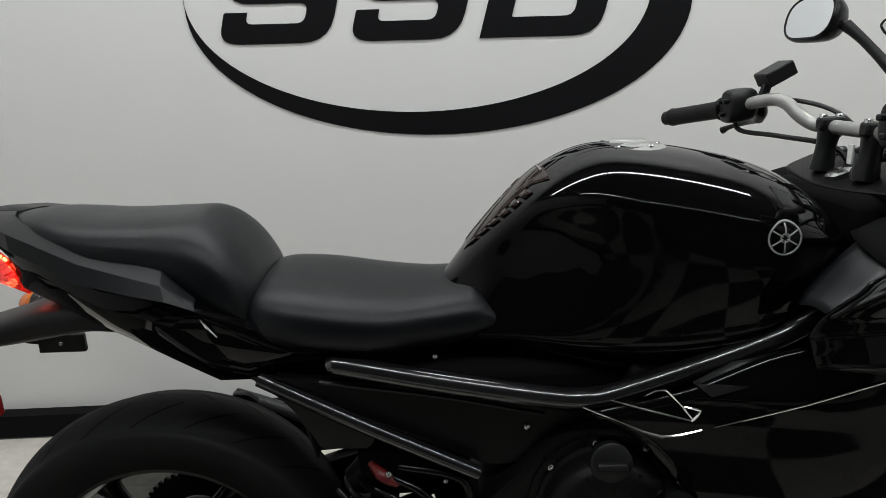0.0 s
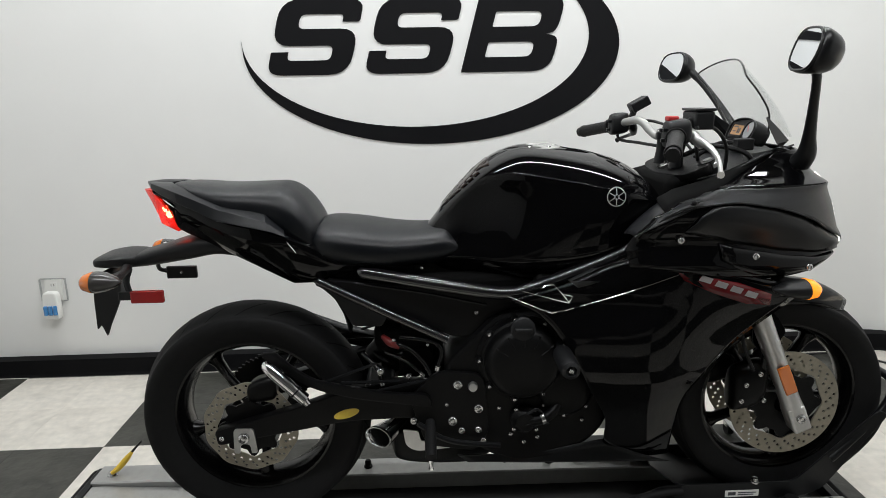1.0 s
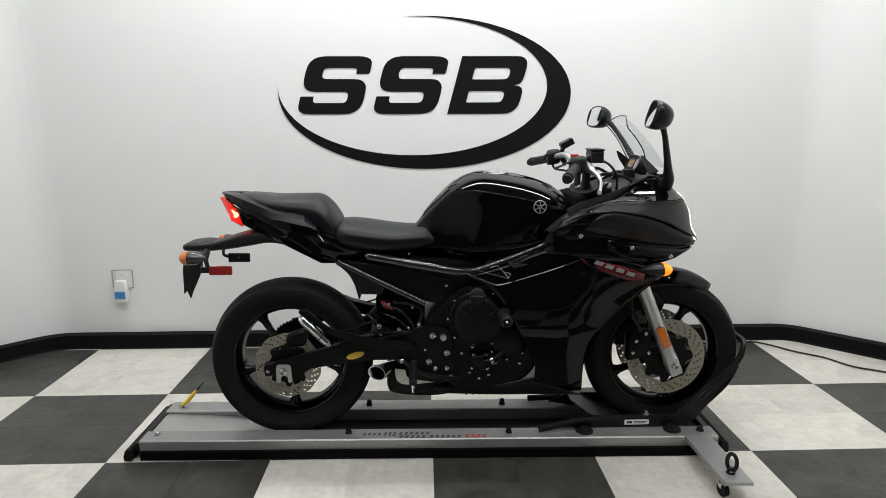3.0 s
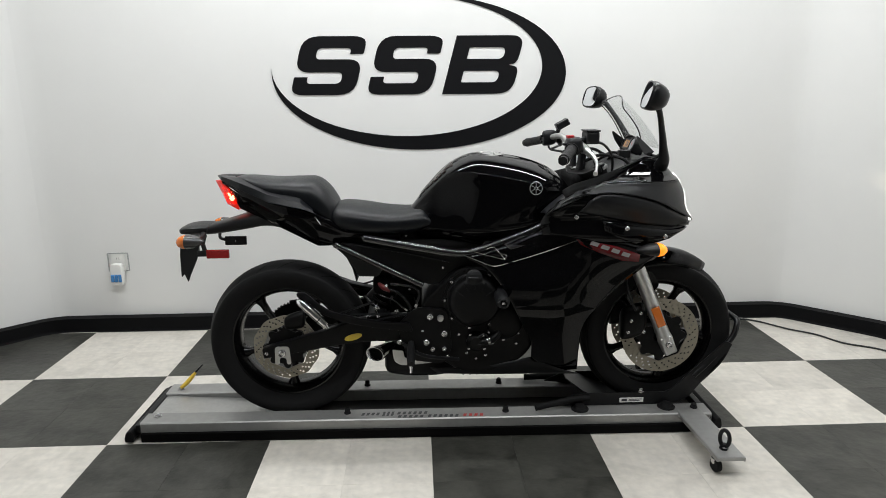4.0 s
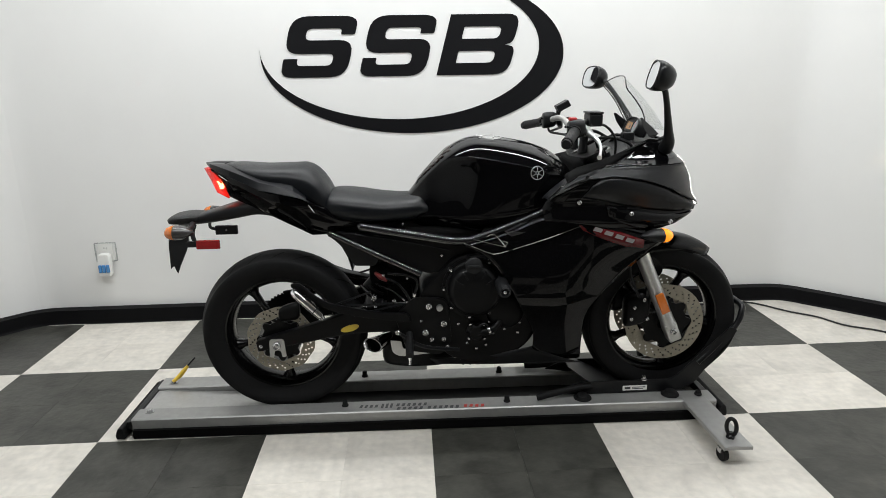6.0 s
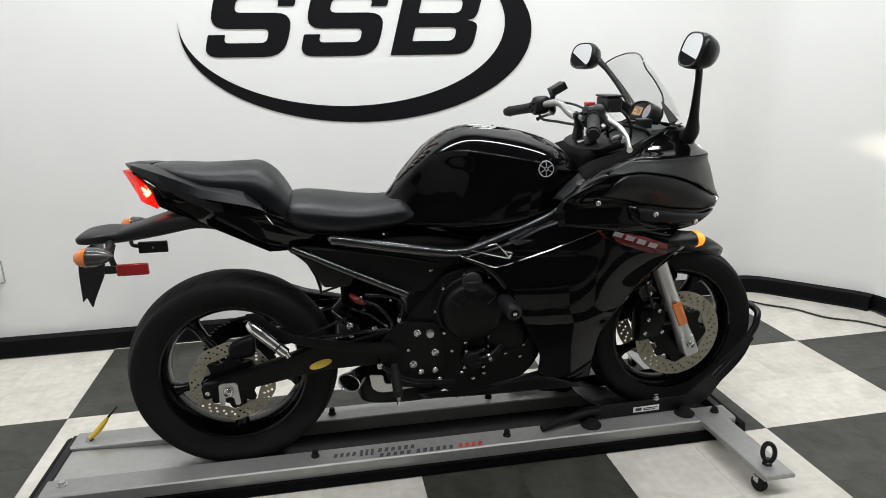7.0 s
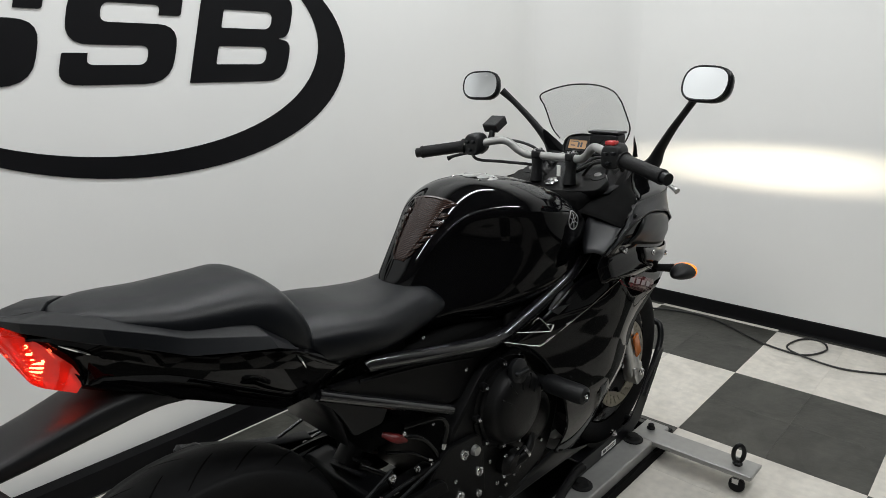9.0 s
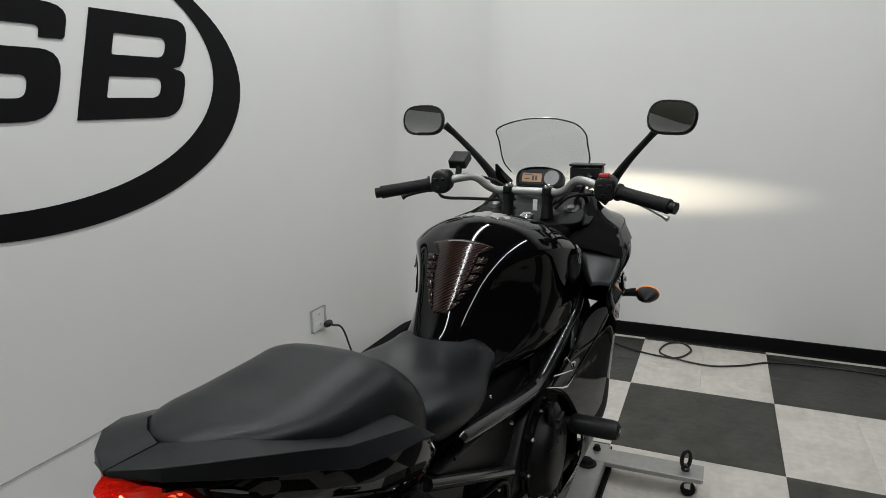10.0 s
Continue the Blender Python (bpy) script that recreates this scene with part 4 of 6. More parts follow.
# shock, hoses and wires behind the engine
part("shock_body", tube([(1.00, YC - 0.02, 0.50), (1.09, YC - 0.02, 0.60)], 0.028, n=16), DARKMETAL, bike)
coil = [(1.0 + 0.10 * k / 60 + 0.036 * math.cos(k * 0.62) * 0.72, YC - 0.02 + 0.036 * math.sin(k * 0.62), 0.47 + 0.115 * k / 60 - 0.036 * math.cos(k * 0.62) * 0.68) for k in range(61)]
part("shock_spring", tube(coil, 0.006, n=6, steps=2), SATIN, bike)
part("battery_lead", tube([(1.035, YC - 0.105, 0.588), (1.055, YC - 0.125, 0.578), (1.078, YC - 0.130, 0.566)], [0.006, 0.010, 0.006], n=10), REDWIRE, bike, "red rubber terminal boot")
for pts, r in ((((1.05, YC - 0.12, 0.58), (1.11, YC - 0.14, 0.56), (1.15, YC - 0.145, 0.51), (1.16, YC - 0.145, 0.47)), 0.006), (((1.08, YC - 0.12, 0.59), (1.16, YC - 0.14, 0.585), (1.185, YC - 0.145, 0.56), (1.175, YC - 0.145, 0.52)), 0.0065),
               (((0.98, YC - 0.10, 0.54), (1.02, YC - 0.13, 0.51), (1.03, YC - 0.14, 0.48)), 0.006), (((1.04, YC - 0.11, 0.545), (1.09, YC - 0.13, 0.53), (1.13, YC - 0.14, 0.50)), 0.004)):
    part("hose", tube(pts, r, n=10), RIM, bike, "glossy black hose")
    part("hose_end", tube([pts[-1], tuple(Vector(pts[-1]) + (Vector(pts[-1]) - Vector(pts[-2])).normalized() * 0.012)], r * 1.25, n=10, steps=1), STEEL, bike)
for x, z, r in ((1.028, 0.505, 0.010), (1.10, 0.49, 0.008), (1.145, 0.48, 0.007), (0.995, 0.47, 0.009), (1.065, 0.59, 0.005), (1.15, 0.575, 0.004)):
    bolt(x, YC - 0.14, z, bike, r)
# dark boxes added in place of shaded gaps round the linkage and below the seat
part("linkage_cover", box(1.010, 1.19, YC - 0.085, YC + 0.085, 0.535, 0.61), DEEP, bike, bevel=0.02)
part("seat_base", box(0.87, 1.12, YC - 0.096, YC + 0.096, 0.728, 0.790), DEEP, bike, "dark block added to fill the shaded gap below the seat", bevel=0.01)
part("linkage_arm", box(1.022, 1.070, YC - 0.040, YC + 0.040, 0.455, 0.56), DEEP, bike, bevel=0.01)

# frame: the bent side tube, the lower tube, side covers
for s in (-1, 1):
    part("frame_tube", tube([(0.990, YC + s * 0.122, 0.764), (1.010, YC + s * 0.125, 0.762), (1.15, YC + s * 0.140, 0.738), (1.30, YC + s * 0.150, 0.714), (1.350, YC + s * 0.152, 0.711), (1.405, YC + s * 0.156, 0.721), (1.600, YC + s * 0.175, 0.800), (1.71, YC + s * 0.17, 0.86)], [0.0150, 0.0158, 0.0160, 0.0165, 0.0165, 0.0165, 0.0165, 0.016], n=14), TUBE, bike, "black gloss steel frame tube")
    part("subframe_tube", tube([(0.88, YC + s * 0.115, 0.742), (1.03, YC + s * 0.135, 0.672), (1.20, YC + s * 0.145, 0.590)], 0.0115, n=12), TUBE, bike)
    plate("side_cover", [round_loop([(0.90, 0.748, 0.01), (1.32, 0.705, 0.03), (1.42, 0.715, 0.03), (1.46, 0.66, 0.04), (1.36, 0.60, 0.04), (1.22, 0.585, 0.02), (1.02, 0.68, 0.03)])], YC + s * 0.112, 0.010, DARKMETAL, bike, "black side cover below the seat", bevel=0.004)
    part("cover_seam", tube([(0.97, YC + s * 0.1225, 0.737), (1.14, YC + s * 0.1225, 0.708), (1.30, YC + s * 0.1225, 0.672)], 0.0035, n=6), GREYPLAST, bike)
    bolt(1.010, YC + s * 0.108, 0.780, bike, 0.007, (0, s, 0))
    bolt(1.275, YC + s * 0.124, 0.652, bike, 0.0055, (0, s, 0))
    bolt(1.445, YC + s * 0.150, 0.638, bike, 0.0065, (0, s, 0))
    bolt(1.14, YC + s * 0.125, 0.772, bike, 0.004, (0, s, 0))
    plate("fender_stay", [round_loop([(0.86, 0.745, 0.01), (0.925, 0.69, 0.04), (0.962, 0.618, 0.01), (1.035, 0.616, 0.01), (1.08, 0.70, 0.02), (1.0, 0.735, 0.02)])], YC + s * 0.105, 0.004, PLASTIC, bike, bevel=0.001)
part("inner_fender", skin([[(x, YC + q, z) for q in (-0.10, -0.05, 0, 0.05, 0.10)] for x, z in ((0.875, 0.748), (0.915, 0.705), (0.942, 0.650), (0.955, 0.598))], closed=False), PLASTIC, bike, thick=0.004)
part("air_box", box(1.08, 1.50, YC - 0.115, YC + 0.115, 0.60, 0.75), DEEP, bike, bevel=0.02)

# fuel tank
# stations: x, top, shoulder half width and height, knee half width and height, flank half width and height, bottom
TANK = [(1.158, 0.862, 0.030, 0.852, 0.042, 0.825, 0.057, 0.795, 0.775), (1.172, 0.878, 0.048, 0.862, 0.060, 0.835, 0.082, 0.800, 0.765), (1.205, 0.920, 0.058, 0.900, 0.070, 0.865, 0.100, 0.802, 0.752), (1.255, 0.976, 0.074, 0.952, 0.080, 0.900, 0.110, 0.806, 0.745),
        (1.300, 1.018, 0.096, 0.988, 0.097, 0.918, 0.122, 0.806, 0.736), (1.350, 1.047, 0.126, 1.000, 0.122, 0.922, 0.136, 0.806, 0.730), (1.405, 1.060, 0.152, 0.998, 0.149, 0.918, 0.154, 0.812, 0.730), (1.490, 1.055, 0.174, 0.986, 0.174, 0.912, 0.172, 0.822, 0.736),
        (1.584, 1.038, 0.185, 0.966, 0.188, 0.902, 0.184, 0.840, 0.760), (1.659, 1.012, 0.177, 0.944, 0.180, 0.895, 0.172, 0.860, 0.800), (1.712, 0.975, 0.150, 0.920, 0.151, 0.888, 0.144, 0.868, 0.822), (1.744, 0.938, 0.106, 0.905, 0.106, 0.884, 0.100, 0.868, 0.836), (1.758, 0.905, 0.046, 0.892, 0.046, 0.880, 0.042, 0.868, 0.850)]
SKIN = spline(TANK, 5)
BROW = radians(64)


def tank_profile(x):
    """Half section at x as (half width, height) from the crown over the creased shoulder down to the bottom."""
    zt, ws, zs, wk, zk, wl, zl, zb = (float(np.interp(x, [k[0] for k in SKIN], [k[i] for k in SKIN])) for i in range(1, 9))
    top = []
    for i in range(11):
        a = BROW * i / 10
        top.append((ws * math.sin(a) / math.sin(BROW), zs + (zt - zs) * (math.cos(a) - math.cos(BROW)) / (1 - math.cos(BROW))))
    side = spline([(ws, zs), (wk, zk), (wl, zl), (wl - 0.006, zl - 0.4 * (zl - zb)), (wl * 0.72, zb)], 5)
    a, c, b = Vector(top[-2]), Vector(top[-1]), Vector(side[1])
    r = float(np.interp(x, (1.20, 1.28, 1.36, 1.42, 1.55, 1.60, 1.66), (0.006, 0.012, 0.010, 0.002, 0.002, 0.006, 0.008)))
    a, b = c + (a - c).normalized() * min(r, (a - c).length * 0.9), c + (b - c).normalized() * min(r, (b - c).length * 0.9)
    edge = [tuple(a * (1 - t) ** 2 + c * 2 * t * (1 - t) + b * t * t) for t in (0, 0.25, 0.5, 0.75, 1)]
    return top[:-1] + edge + side[1:]


rings = []
for k in SKIN:
    half = tank_profile(k[0])
    rings.append([(k[0], YC - w, z) for w, z in half] + [(k[0], YC + w, z) for w, z in half[:0:-1]])
tank = part("fuel_tank", skin(rings), PAINT, bike, "gloss black fuel tank with creased shoulders", smooth=60)
fill = part("filler_cap", lathe([(0, 0.062), (0.005, 0.062), (0.009, 0.056), (0.010, 0.042), (0.013, 0.039), (0.015, 0.0)], (1.442, YC, 1.0455), (-0.02, 0, 1), n=36), GREYMETAL, tank, "round silver filler cap")
part("key_cover", superloft([(1.415, 0.010, 1.0615, 1.0585, 1.0535), (1.425, 0.014, 1.064, 1.0585, 1.0535), (1.465, 0.014, 1.064, 1.0585, 1.0535), (1.475, 0.010, 1.0615, 1.0585, 1.0535)]), GREYMETAL, fill)
for a in range(6):
    bolt(1.442 + 0.049 * math.cos(a * 1.047), YC + 0.049 * math.sin(a * 1.047), 1.0560, fill, 0.0045, (0, 0, 1))


def tank_side(x, z):
    """How far the tank's skin stands from the middle plane at (x, z)."""
    half = tank_profile(x)
    return float(np.interp(-z, [-q[1] for q in half], [q[0] for q in half]))


# round badge: a ring with three crossed bars, raised on the tank's flank
for s in (-1, 1):
    bm = bmesh.new()
    for r0, r1 in ((0.0205, 0.0230), (0.005, 0.0065)):
        rows = []
        for r in (r0, r1):
            rows.append([(1.600 + r * math.cos(a), YC + s * (tank_side(1.600 + r * math.cos(a), 0.949 + r * math.sin(a)) + 0.0015), 0.949 + r * math.sin(a)) for a in [2 * math.pi * k / 36 for k in range(37)]])
        skin(rows, closed=False, bm=bm)
    for k in range(6):
        a = radians(90 + 60 * k)
        rows = []
        for w in (-0.0010, 0.0010):
            rows.append([(1.600 + r * math.cos(a) - w * math.sin(a), YC + s * (tank_side(1.600 + r * math.cos(a), 0.949 + r * math.sin(a)) + 0.0016), 0.949 + r * math.sin(a) + w * math.cos(a)) for r in (0.003, 0.008, 0.014, 0.0195)])
        skin(rows, closed=False, bm=bm)
    part("badge", bm, BADGE, tank, "round silver badge", thick=0.0008, smooth=60)
# carbon-look pad on the tank's rear face, with separate slanted bars down its sides
def pad_point(x, y, lift=0.0014):
    half = tank_profile(x)[:11]
    z = float(np.interp(abs(y), [q[0] for q in half], [q[1] for q in half]))
    return (x - lift * 0.8, YC + y, z + lift * 0.6)


def pad_half(u):
    return 0.024 + 0.044 * math.sin(min(1, u * 1.1) * math.pi / 2)


rows = []
for i in range(25):
    u = i / 24
    x = 1.192 + 0.122 * u
    w = pad_half(u) * (0.66 + 0.34 * max(0, (u - 0.80) / 0.20))
    rows.append([pad_point(x, w * q) for q in np.linspace(-1, 1, 13)])
pad = part("tank_pad", skin(rows, closed=False), CARBON, tank, "carbon weave tank pad", thick=0.0014)
for s in (-1, 1):
    for k in range(6):
        u0 = 0.04 + 0.125 * k
        rows = []
        for q in (0.70, 0.85, 1.0):
            rows.append([pad_point(1.192 + 0.122 * (u + 0.16 * (q - 0.7)), s * pad_half(u) * q) for u in (u0, u0 + 0.045, u0 + 0.09)])
        part("pad_bar", skin(rows, closed=False), CARBON, pad, thick=0.0014)
part("pad_print", skin([[pad_point(1.3085 + 0.003 * (k % 2), y, 0.0032) for y in np.linspace(-0.028, 0.030, 9)] for k in range(2)], closed=False), DECALWHITE, pad, "short pale print bar", thick=0.0003)

# seats
part("rider_seat", superloft([(0.858, 0.085, 0.852, 0.830, 0.80), (0.872, 0.116, 0.874, 0.835, 0.785), (0.91, 0.136, 0.884, 0.830, 0.775), (0.98, 0.146, 0.878, 0.822, 0.768), (1.06, 0.142, 0.865, 0.813, 0.762), (1.13, 0.124, 0.860, 0.812, 0.760), (1.175, 0.114, 0.862, 0.812, 0.765), (1.205, 0.110, 0.864, 0.812, 0.778), (1.238, 0.100, 0.838, 0.812, 0.795)], steps=5, n=40, e=2.5), VINYL, bike, "black vinyl rider seat", smooth=60)
part("passenger_seat", superloft([(0.512, 0.012, 0.977, 0.968, 0.955), (0.522, 0.036, 0.983, 0.966, 0.948), (0.556, 0.072, 0.985, 0.960, 0.930), (0.60, 0.095, 0.982, 0.948, 0.912), (0.66, 0.110, 0.977, 0.930, 0.896), (0.75, 0.120, 0.978, 0.908, 0.868), (0.805, 0.130, 0.976, 0.888, 0.843), (0.845, 0.130, 0.948, 0.872, 0.812), (0.876, 0.116, 0.902, 0.848, 0.792), (0.892, 0.08, 0.868, 0.835, 0.80)], steps=5, n=44, e=2.75), VINYL, bike, "black vinyl passenger seat step", smooth=60)

# tail: gloss body, charcoal shelf round the seat, red lamp
BODY = [(0.472, 0.042, 0.963, 0.034, 0.954), (0.494, 0.058, 0.961, 0.038, 0.938), (0.512, 0.068, 0.958, 0.040, 0.905), (0.528, 0.074, 0.956, 0.044, 0.868), (0.550, 0.088, 0.947, 0.050, 0.858), (0.575, 0.098, 0.936, 0.056, 0.848), (0.62, 0.116, 0.915, 0.066, 0.825), (0.68, 0.138, 0.894, 0.078, 0.800), (0.75, 0.150, 0.882, 0.090, 0.767), (0.818, 0.150, 0.860, 0.098, 0.734), (0.867, 0.134, 0.835, 0.100, 0.735), (0.93, 0.116, 0.795, 0.094, 0.751), (1.00, 0.098, 0.780, 0.086, 0.757)]
rings = []
for x, wo, zo, wb, zb in BODY:
    half_ring = [(0.0, zo + 0.012), (wo * 0.8, zo + 0.010), (wo, zo), (wo + 0.002, zo - 0.25 * (zo - zb)), (wb + 0.62 * (wo - wb), zo - 0.62 * (zo - zb)), (wb + 0.012, zb + 0.010), (wb, zb), (0.0, zb + 0.004)]
    rings.append([(x, YC - w, z) for w, z in half_ring] + [(x, YC + w, z) for w, z in half_ring[-2:0:-1]])
tail = part("tail_cowl", skin(rings), PAINT, bike, "gloss black tail cowl", smooth=60, bevel=0.002)
OUTER = [(0.445, 0.003, 0.981), (0.468, 0.044, 0.972), (0.506, 0.080, 0.961), (0.552, 0.108, 0.945), (0.606, 0.126, 0.925), (0.650, 0.141, 0.906), (0.730, 0.160, 0.892), (0.780, 0.164, 0.882), (0.818, 0.160, 0.866)]
RIDGE = [(0.444, 0.001, 0.987), (0.468, 0.042, 0.986), (0.506, 0.079, 0.981), (0.548, 0.103, 0.970), (0.604, 0.119, 0.950), (0.652, 0.128, 0.930), (0.730, 0.145, 0.912), (0.772, 0.152, 0.902), (0.816, 0.157, 0.869)]
INNER = [(0.506, 0.001, 0.983), (0.524, 0.036, 0.983), (0.550, 0.064, 0.978), (0.594, 0.082, 0.962), (0.634, 0.092, 0.948), (0.666, 0.100, 0.936), (0.730, 0.114, 0.924), (0.765, 0.122, 0.915), (0.812, 0.138, 0.878)]
for s in (-1, 1):
    bm = bmesh.new()
    rows = []
    for a, b, c in zip(INNER, RIDGE, OUTER):
        rows.append([(a[0], YC + s * (a[1] - 0.004), a[2] - 0.014), (a[0], YC + s * a[1], a[2]), (b[0], YC + s * b[1], b[2]), (c[0], YC + s * c[1], c[2]), (c[0] + 0.006, YC + s * max(0.0005, c[1] - 0.010), c[2] - 0.005)])
    part("shoulder_panel", skin(rows, closed=False, bm=bm), GREYPLAST, tail, "satin charcoal shoulder panel round the seat", thick=0.003, smooth=14, bevel=0.0012)
    # chrome sliver modelled for a highlight on the body's gloss edge
    part("chrome_flash", tube([(0.820, YC + s * 0.1520, 0.852), (0.829, YC + s * 0.1515, 0.838), (0.838, YC + s * 0.1470, 0.823)], [0.0010, 0.0022, 0.0010], n=6), CHROME, tail)
# second sliver: a reflection streak beside the lamp, built as chrome
for s in (-1, 1):
    part("chrome_flash", tube([(0.503, YC + s * 0.0655, 0.949), (0.519, YC + s * 0.0745, 0.941), (0.535, YC + s * 0.0835, 0.931)], [0.0010, 0.0028, 0.0014], n=8), CHROME, tail)
LAMP = [(0.434, 0.026, 0.967), (0.474, 0.048, 0.885), (0.522, 0.038, 0.861), (0.530, 0.054, 0.882), (0.516, 0.064, 0.915), (0.482, 0.054, 0.957)]
rows = []
for q in np.linspace(-1, 1, 15):
    a = abs(q)
    rows.append([(x + (0.030 if i < 1 else 0.012 if i < 2 else 0.0) * a ** 2, YC + q * w, z) for i, (x, w, z) in enumerate(LAMP)])
light = part("tail_light", skin(rows), RED, bike, "lit red tail light", smooth=25)
# first is the lamp's bulb; the small ones are glowing specks added for lens glints
for y, r in ((0.0, 0.0095), (-0.026, 0.0045), (0.026, 0.0045), (-0.014, 0.003), (0.014, 0.003), (-0.038, 0.003), (0.038, 0.003)):
    part("bulb", lathe([(-r, 0.0), (-r * 0.7, r * 0.7), (0, r), (r * 0.7, r * 0.7), (r, 0.0)], (0.488, YC + 0.004 + y, 0.898 + 0.6 * abs(y)), (0, 0, 1), n=12), REDLAMP, light, "bright point glowing inside the tail lens")
for k in range(10):
    z = 0.955 - 0.0075 * k
    x = 0.4400 + (0.964 - z) * 0.54
    w = 0.030 + 0.024 * k / 9
    part("lens_rib", tube([(x + 0.024, YC - w, z), (x + 0.006, YC - w / 2, z), (x - 0.0005, YC, z), (x + 0.006, YC + w / 2, z), (x + 0.024, YC + w, z)], 0.0014, n=5, steps=3), RED, light)

# rear fender, plate bracket, lamps and reflectors
fender = part("rear_fender", superloft([(0.355, 0.050, 0.795, 0.782, 0.768), (0.40, 0.056, 0.803, 0.788, 0.768), (0.47, 0.060, 0.822, 0.803, 0.775), (0.55, 0.068, 0.845, 0.82, 0.788), (0.62, 0.075, 0.85, 0.825, 0.80), (0.68, 0.07, 0.83, 0.82, 0.79)], e=3.2, n=24), PLASTIC, bike, "black plastic rear fender arm")
part("plate_lamp_hood", superloft([(0.298, 0.045, 0.792, 0.786, 0.778), (0.312, 0.066, 0.800, 0.789, 0.772), (0.355, 0.074, 0.806, 0.791, 0.772), (0.40, 0.062, 0.806, 0.792, 0.774), (0.415, 0.05, 0.804, 0.792, 0.778)], e=3.5, n=24), PLASTIC, fender)
plate("plate_bracket", [round_loop([(0.312, 0.770, 0.01), (0.380, 0.757, 0.01), (0.368, 0.690, 0.01), (0.336, 0.625, 0.004), (0.325, 0.598, 0.003), (0.314, 0.628, 0.002), (0.302, 0.616, 0.002), (0.304, 0.70, 0.01)])], YC - 0.075, 0.004, PLASTIC, fender, bevel=0.001)
part("licence_holder", skin([[(x + 0.0 * q, YC + q, z) for q in (-0.075, 0.075)] for x, z in ((0.330, 0.765), (0.326, 0.71), (0.322, 0.665))], closed=False), PLASTIC, fender, thick=0.004)
part("bracket_stay", tube([(0.40, YC - 0.07, 0.775), (0.395, YC - 0.085, 0.745), (0.402, YC - 0.09, 0.715)], 0.008, n=8), PLASTIC, fender)
for s in (-1, 1):
    part("signal_stalk", tube([(0.39, YC + s * 0.06, 0.775), (0.405, YC + s * 0.12, 0.775), (0.41, YC + s * 0.18, 0.778)], [0.012, 0.010, 0.012], n=10), GRIP, fender)
    body = lathe([(-0.046, 0.0), (-0.044, 0.010), (-0.035, 0.019), (-0.018, 0.0245), (-0.010, 0.0255), (0.012, 0.023), (0.034, 0.013), (0.046, 0.004), (0.048, 0.0)], (0.0, 0, 0), (1, 0, 0), n=20)
    bmesh.ops.scale(body, vec=(1, 1.25, 1.0), verts=body.verts)
    bmesh.ops.translate(body, vec=(0.394, YC + s * 0.205, 0.772 - s * 0.007), verts=body.verts)
    lamp = part("rear_signal", body, SMOKE, bike, "smoked grey rear turn signal")
    lens = lathe([(-0.0465, 0.0), (-0.0445, 0.011), (-0.0355, 0.0198), (-0.018, 0.0252), (-0.014, 0.0250)], (0, 0, 0), (1, 0, 0), n=20)
    bmesh.ops.scale(lens, vec=(1, 1.25, 1.0), verts=lens.verts)
    bmesh.ops.translate(lens, vec=(0.3935, YC + s * 0.205, 0.772 - s * 0.007), verts=lens.verts)
    part("lens", lens, AMBER, lamp, "amber lens")
s = -1
part("side_reflector", box(0.412, 0.494, YC + s * 0.108 - 0.006, YC + s * 0.108 + 0.006, 0.695, 0.727), REDREF, fender, "red rectangular reflector", bevel=0.003)
part("reflector_stay", box(0.377, 0.414, YC + s * 0.098 - 0.004, YC + s * 0.098 + 0.004, 0.700, 0.722), PLASTIC, fender, bevel=0.002)
part("side_reflector", box(0.404, 0.490, YC + 0.138, YC + 0.150, 0.687, 0.723), PLASTIC, fender, "black back of the opposite reflector", bevel=0.003)
bolt(0.448, YC + 0.137, 0.706, fender, 0.004)
part("reflector_stay", tube([(0.43, YC + 0.05, 0.785), (0.405, YC + 0.09, 0.755), (0.392, YC + 0.125, 0.722), (0.405, YC + 0.142, 0.710)], 0.006, n=8), PLASTIC, fender)

# ---- fairing ----
def fair_wide(x, z):
    """The side fairing's distance from the middle plane: widest along a rising soft ridge, leaning in to the rear, towards the fork and below."""
    ridge = float(np.interp(z, (0.24, 0.42, 0.60, 0.70, 0.82), (1.70, 1.69, 1.735, 1.79, 1.79)))
    s = 0.85 * (x - ridge)
    bend = math.sqrt(s * s + 0.05 ** 2) - 0.05
    fall = 0.22 if s < 0 else 0.34 - 0.2 * min(1, max(0, (z - 0.60) / 0.1))
    return 0.249 - fall * bend - 0.62 * max(0, 0.52 - z) ** 1.35 - 0.30 * max(0, z - 0.735) * min(1, max(0, (1.75 - x) / 0.15))

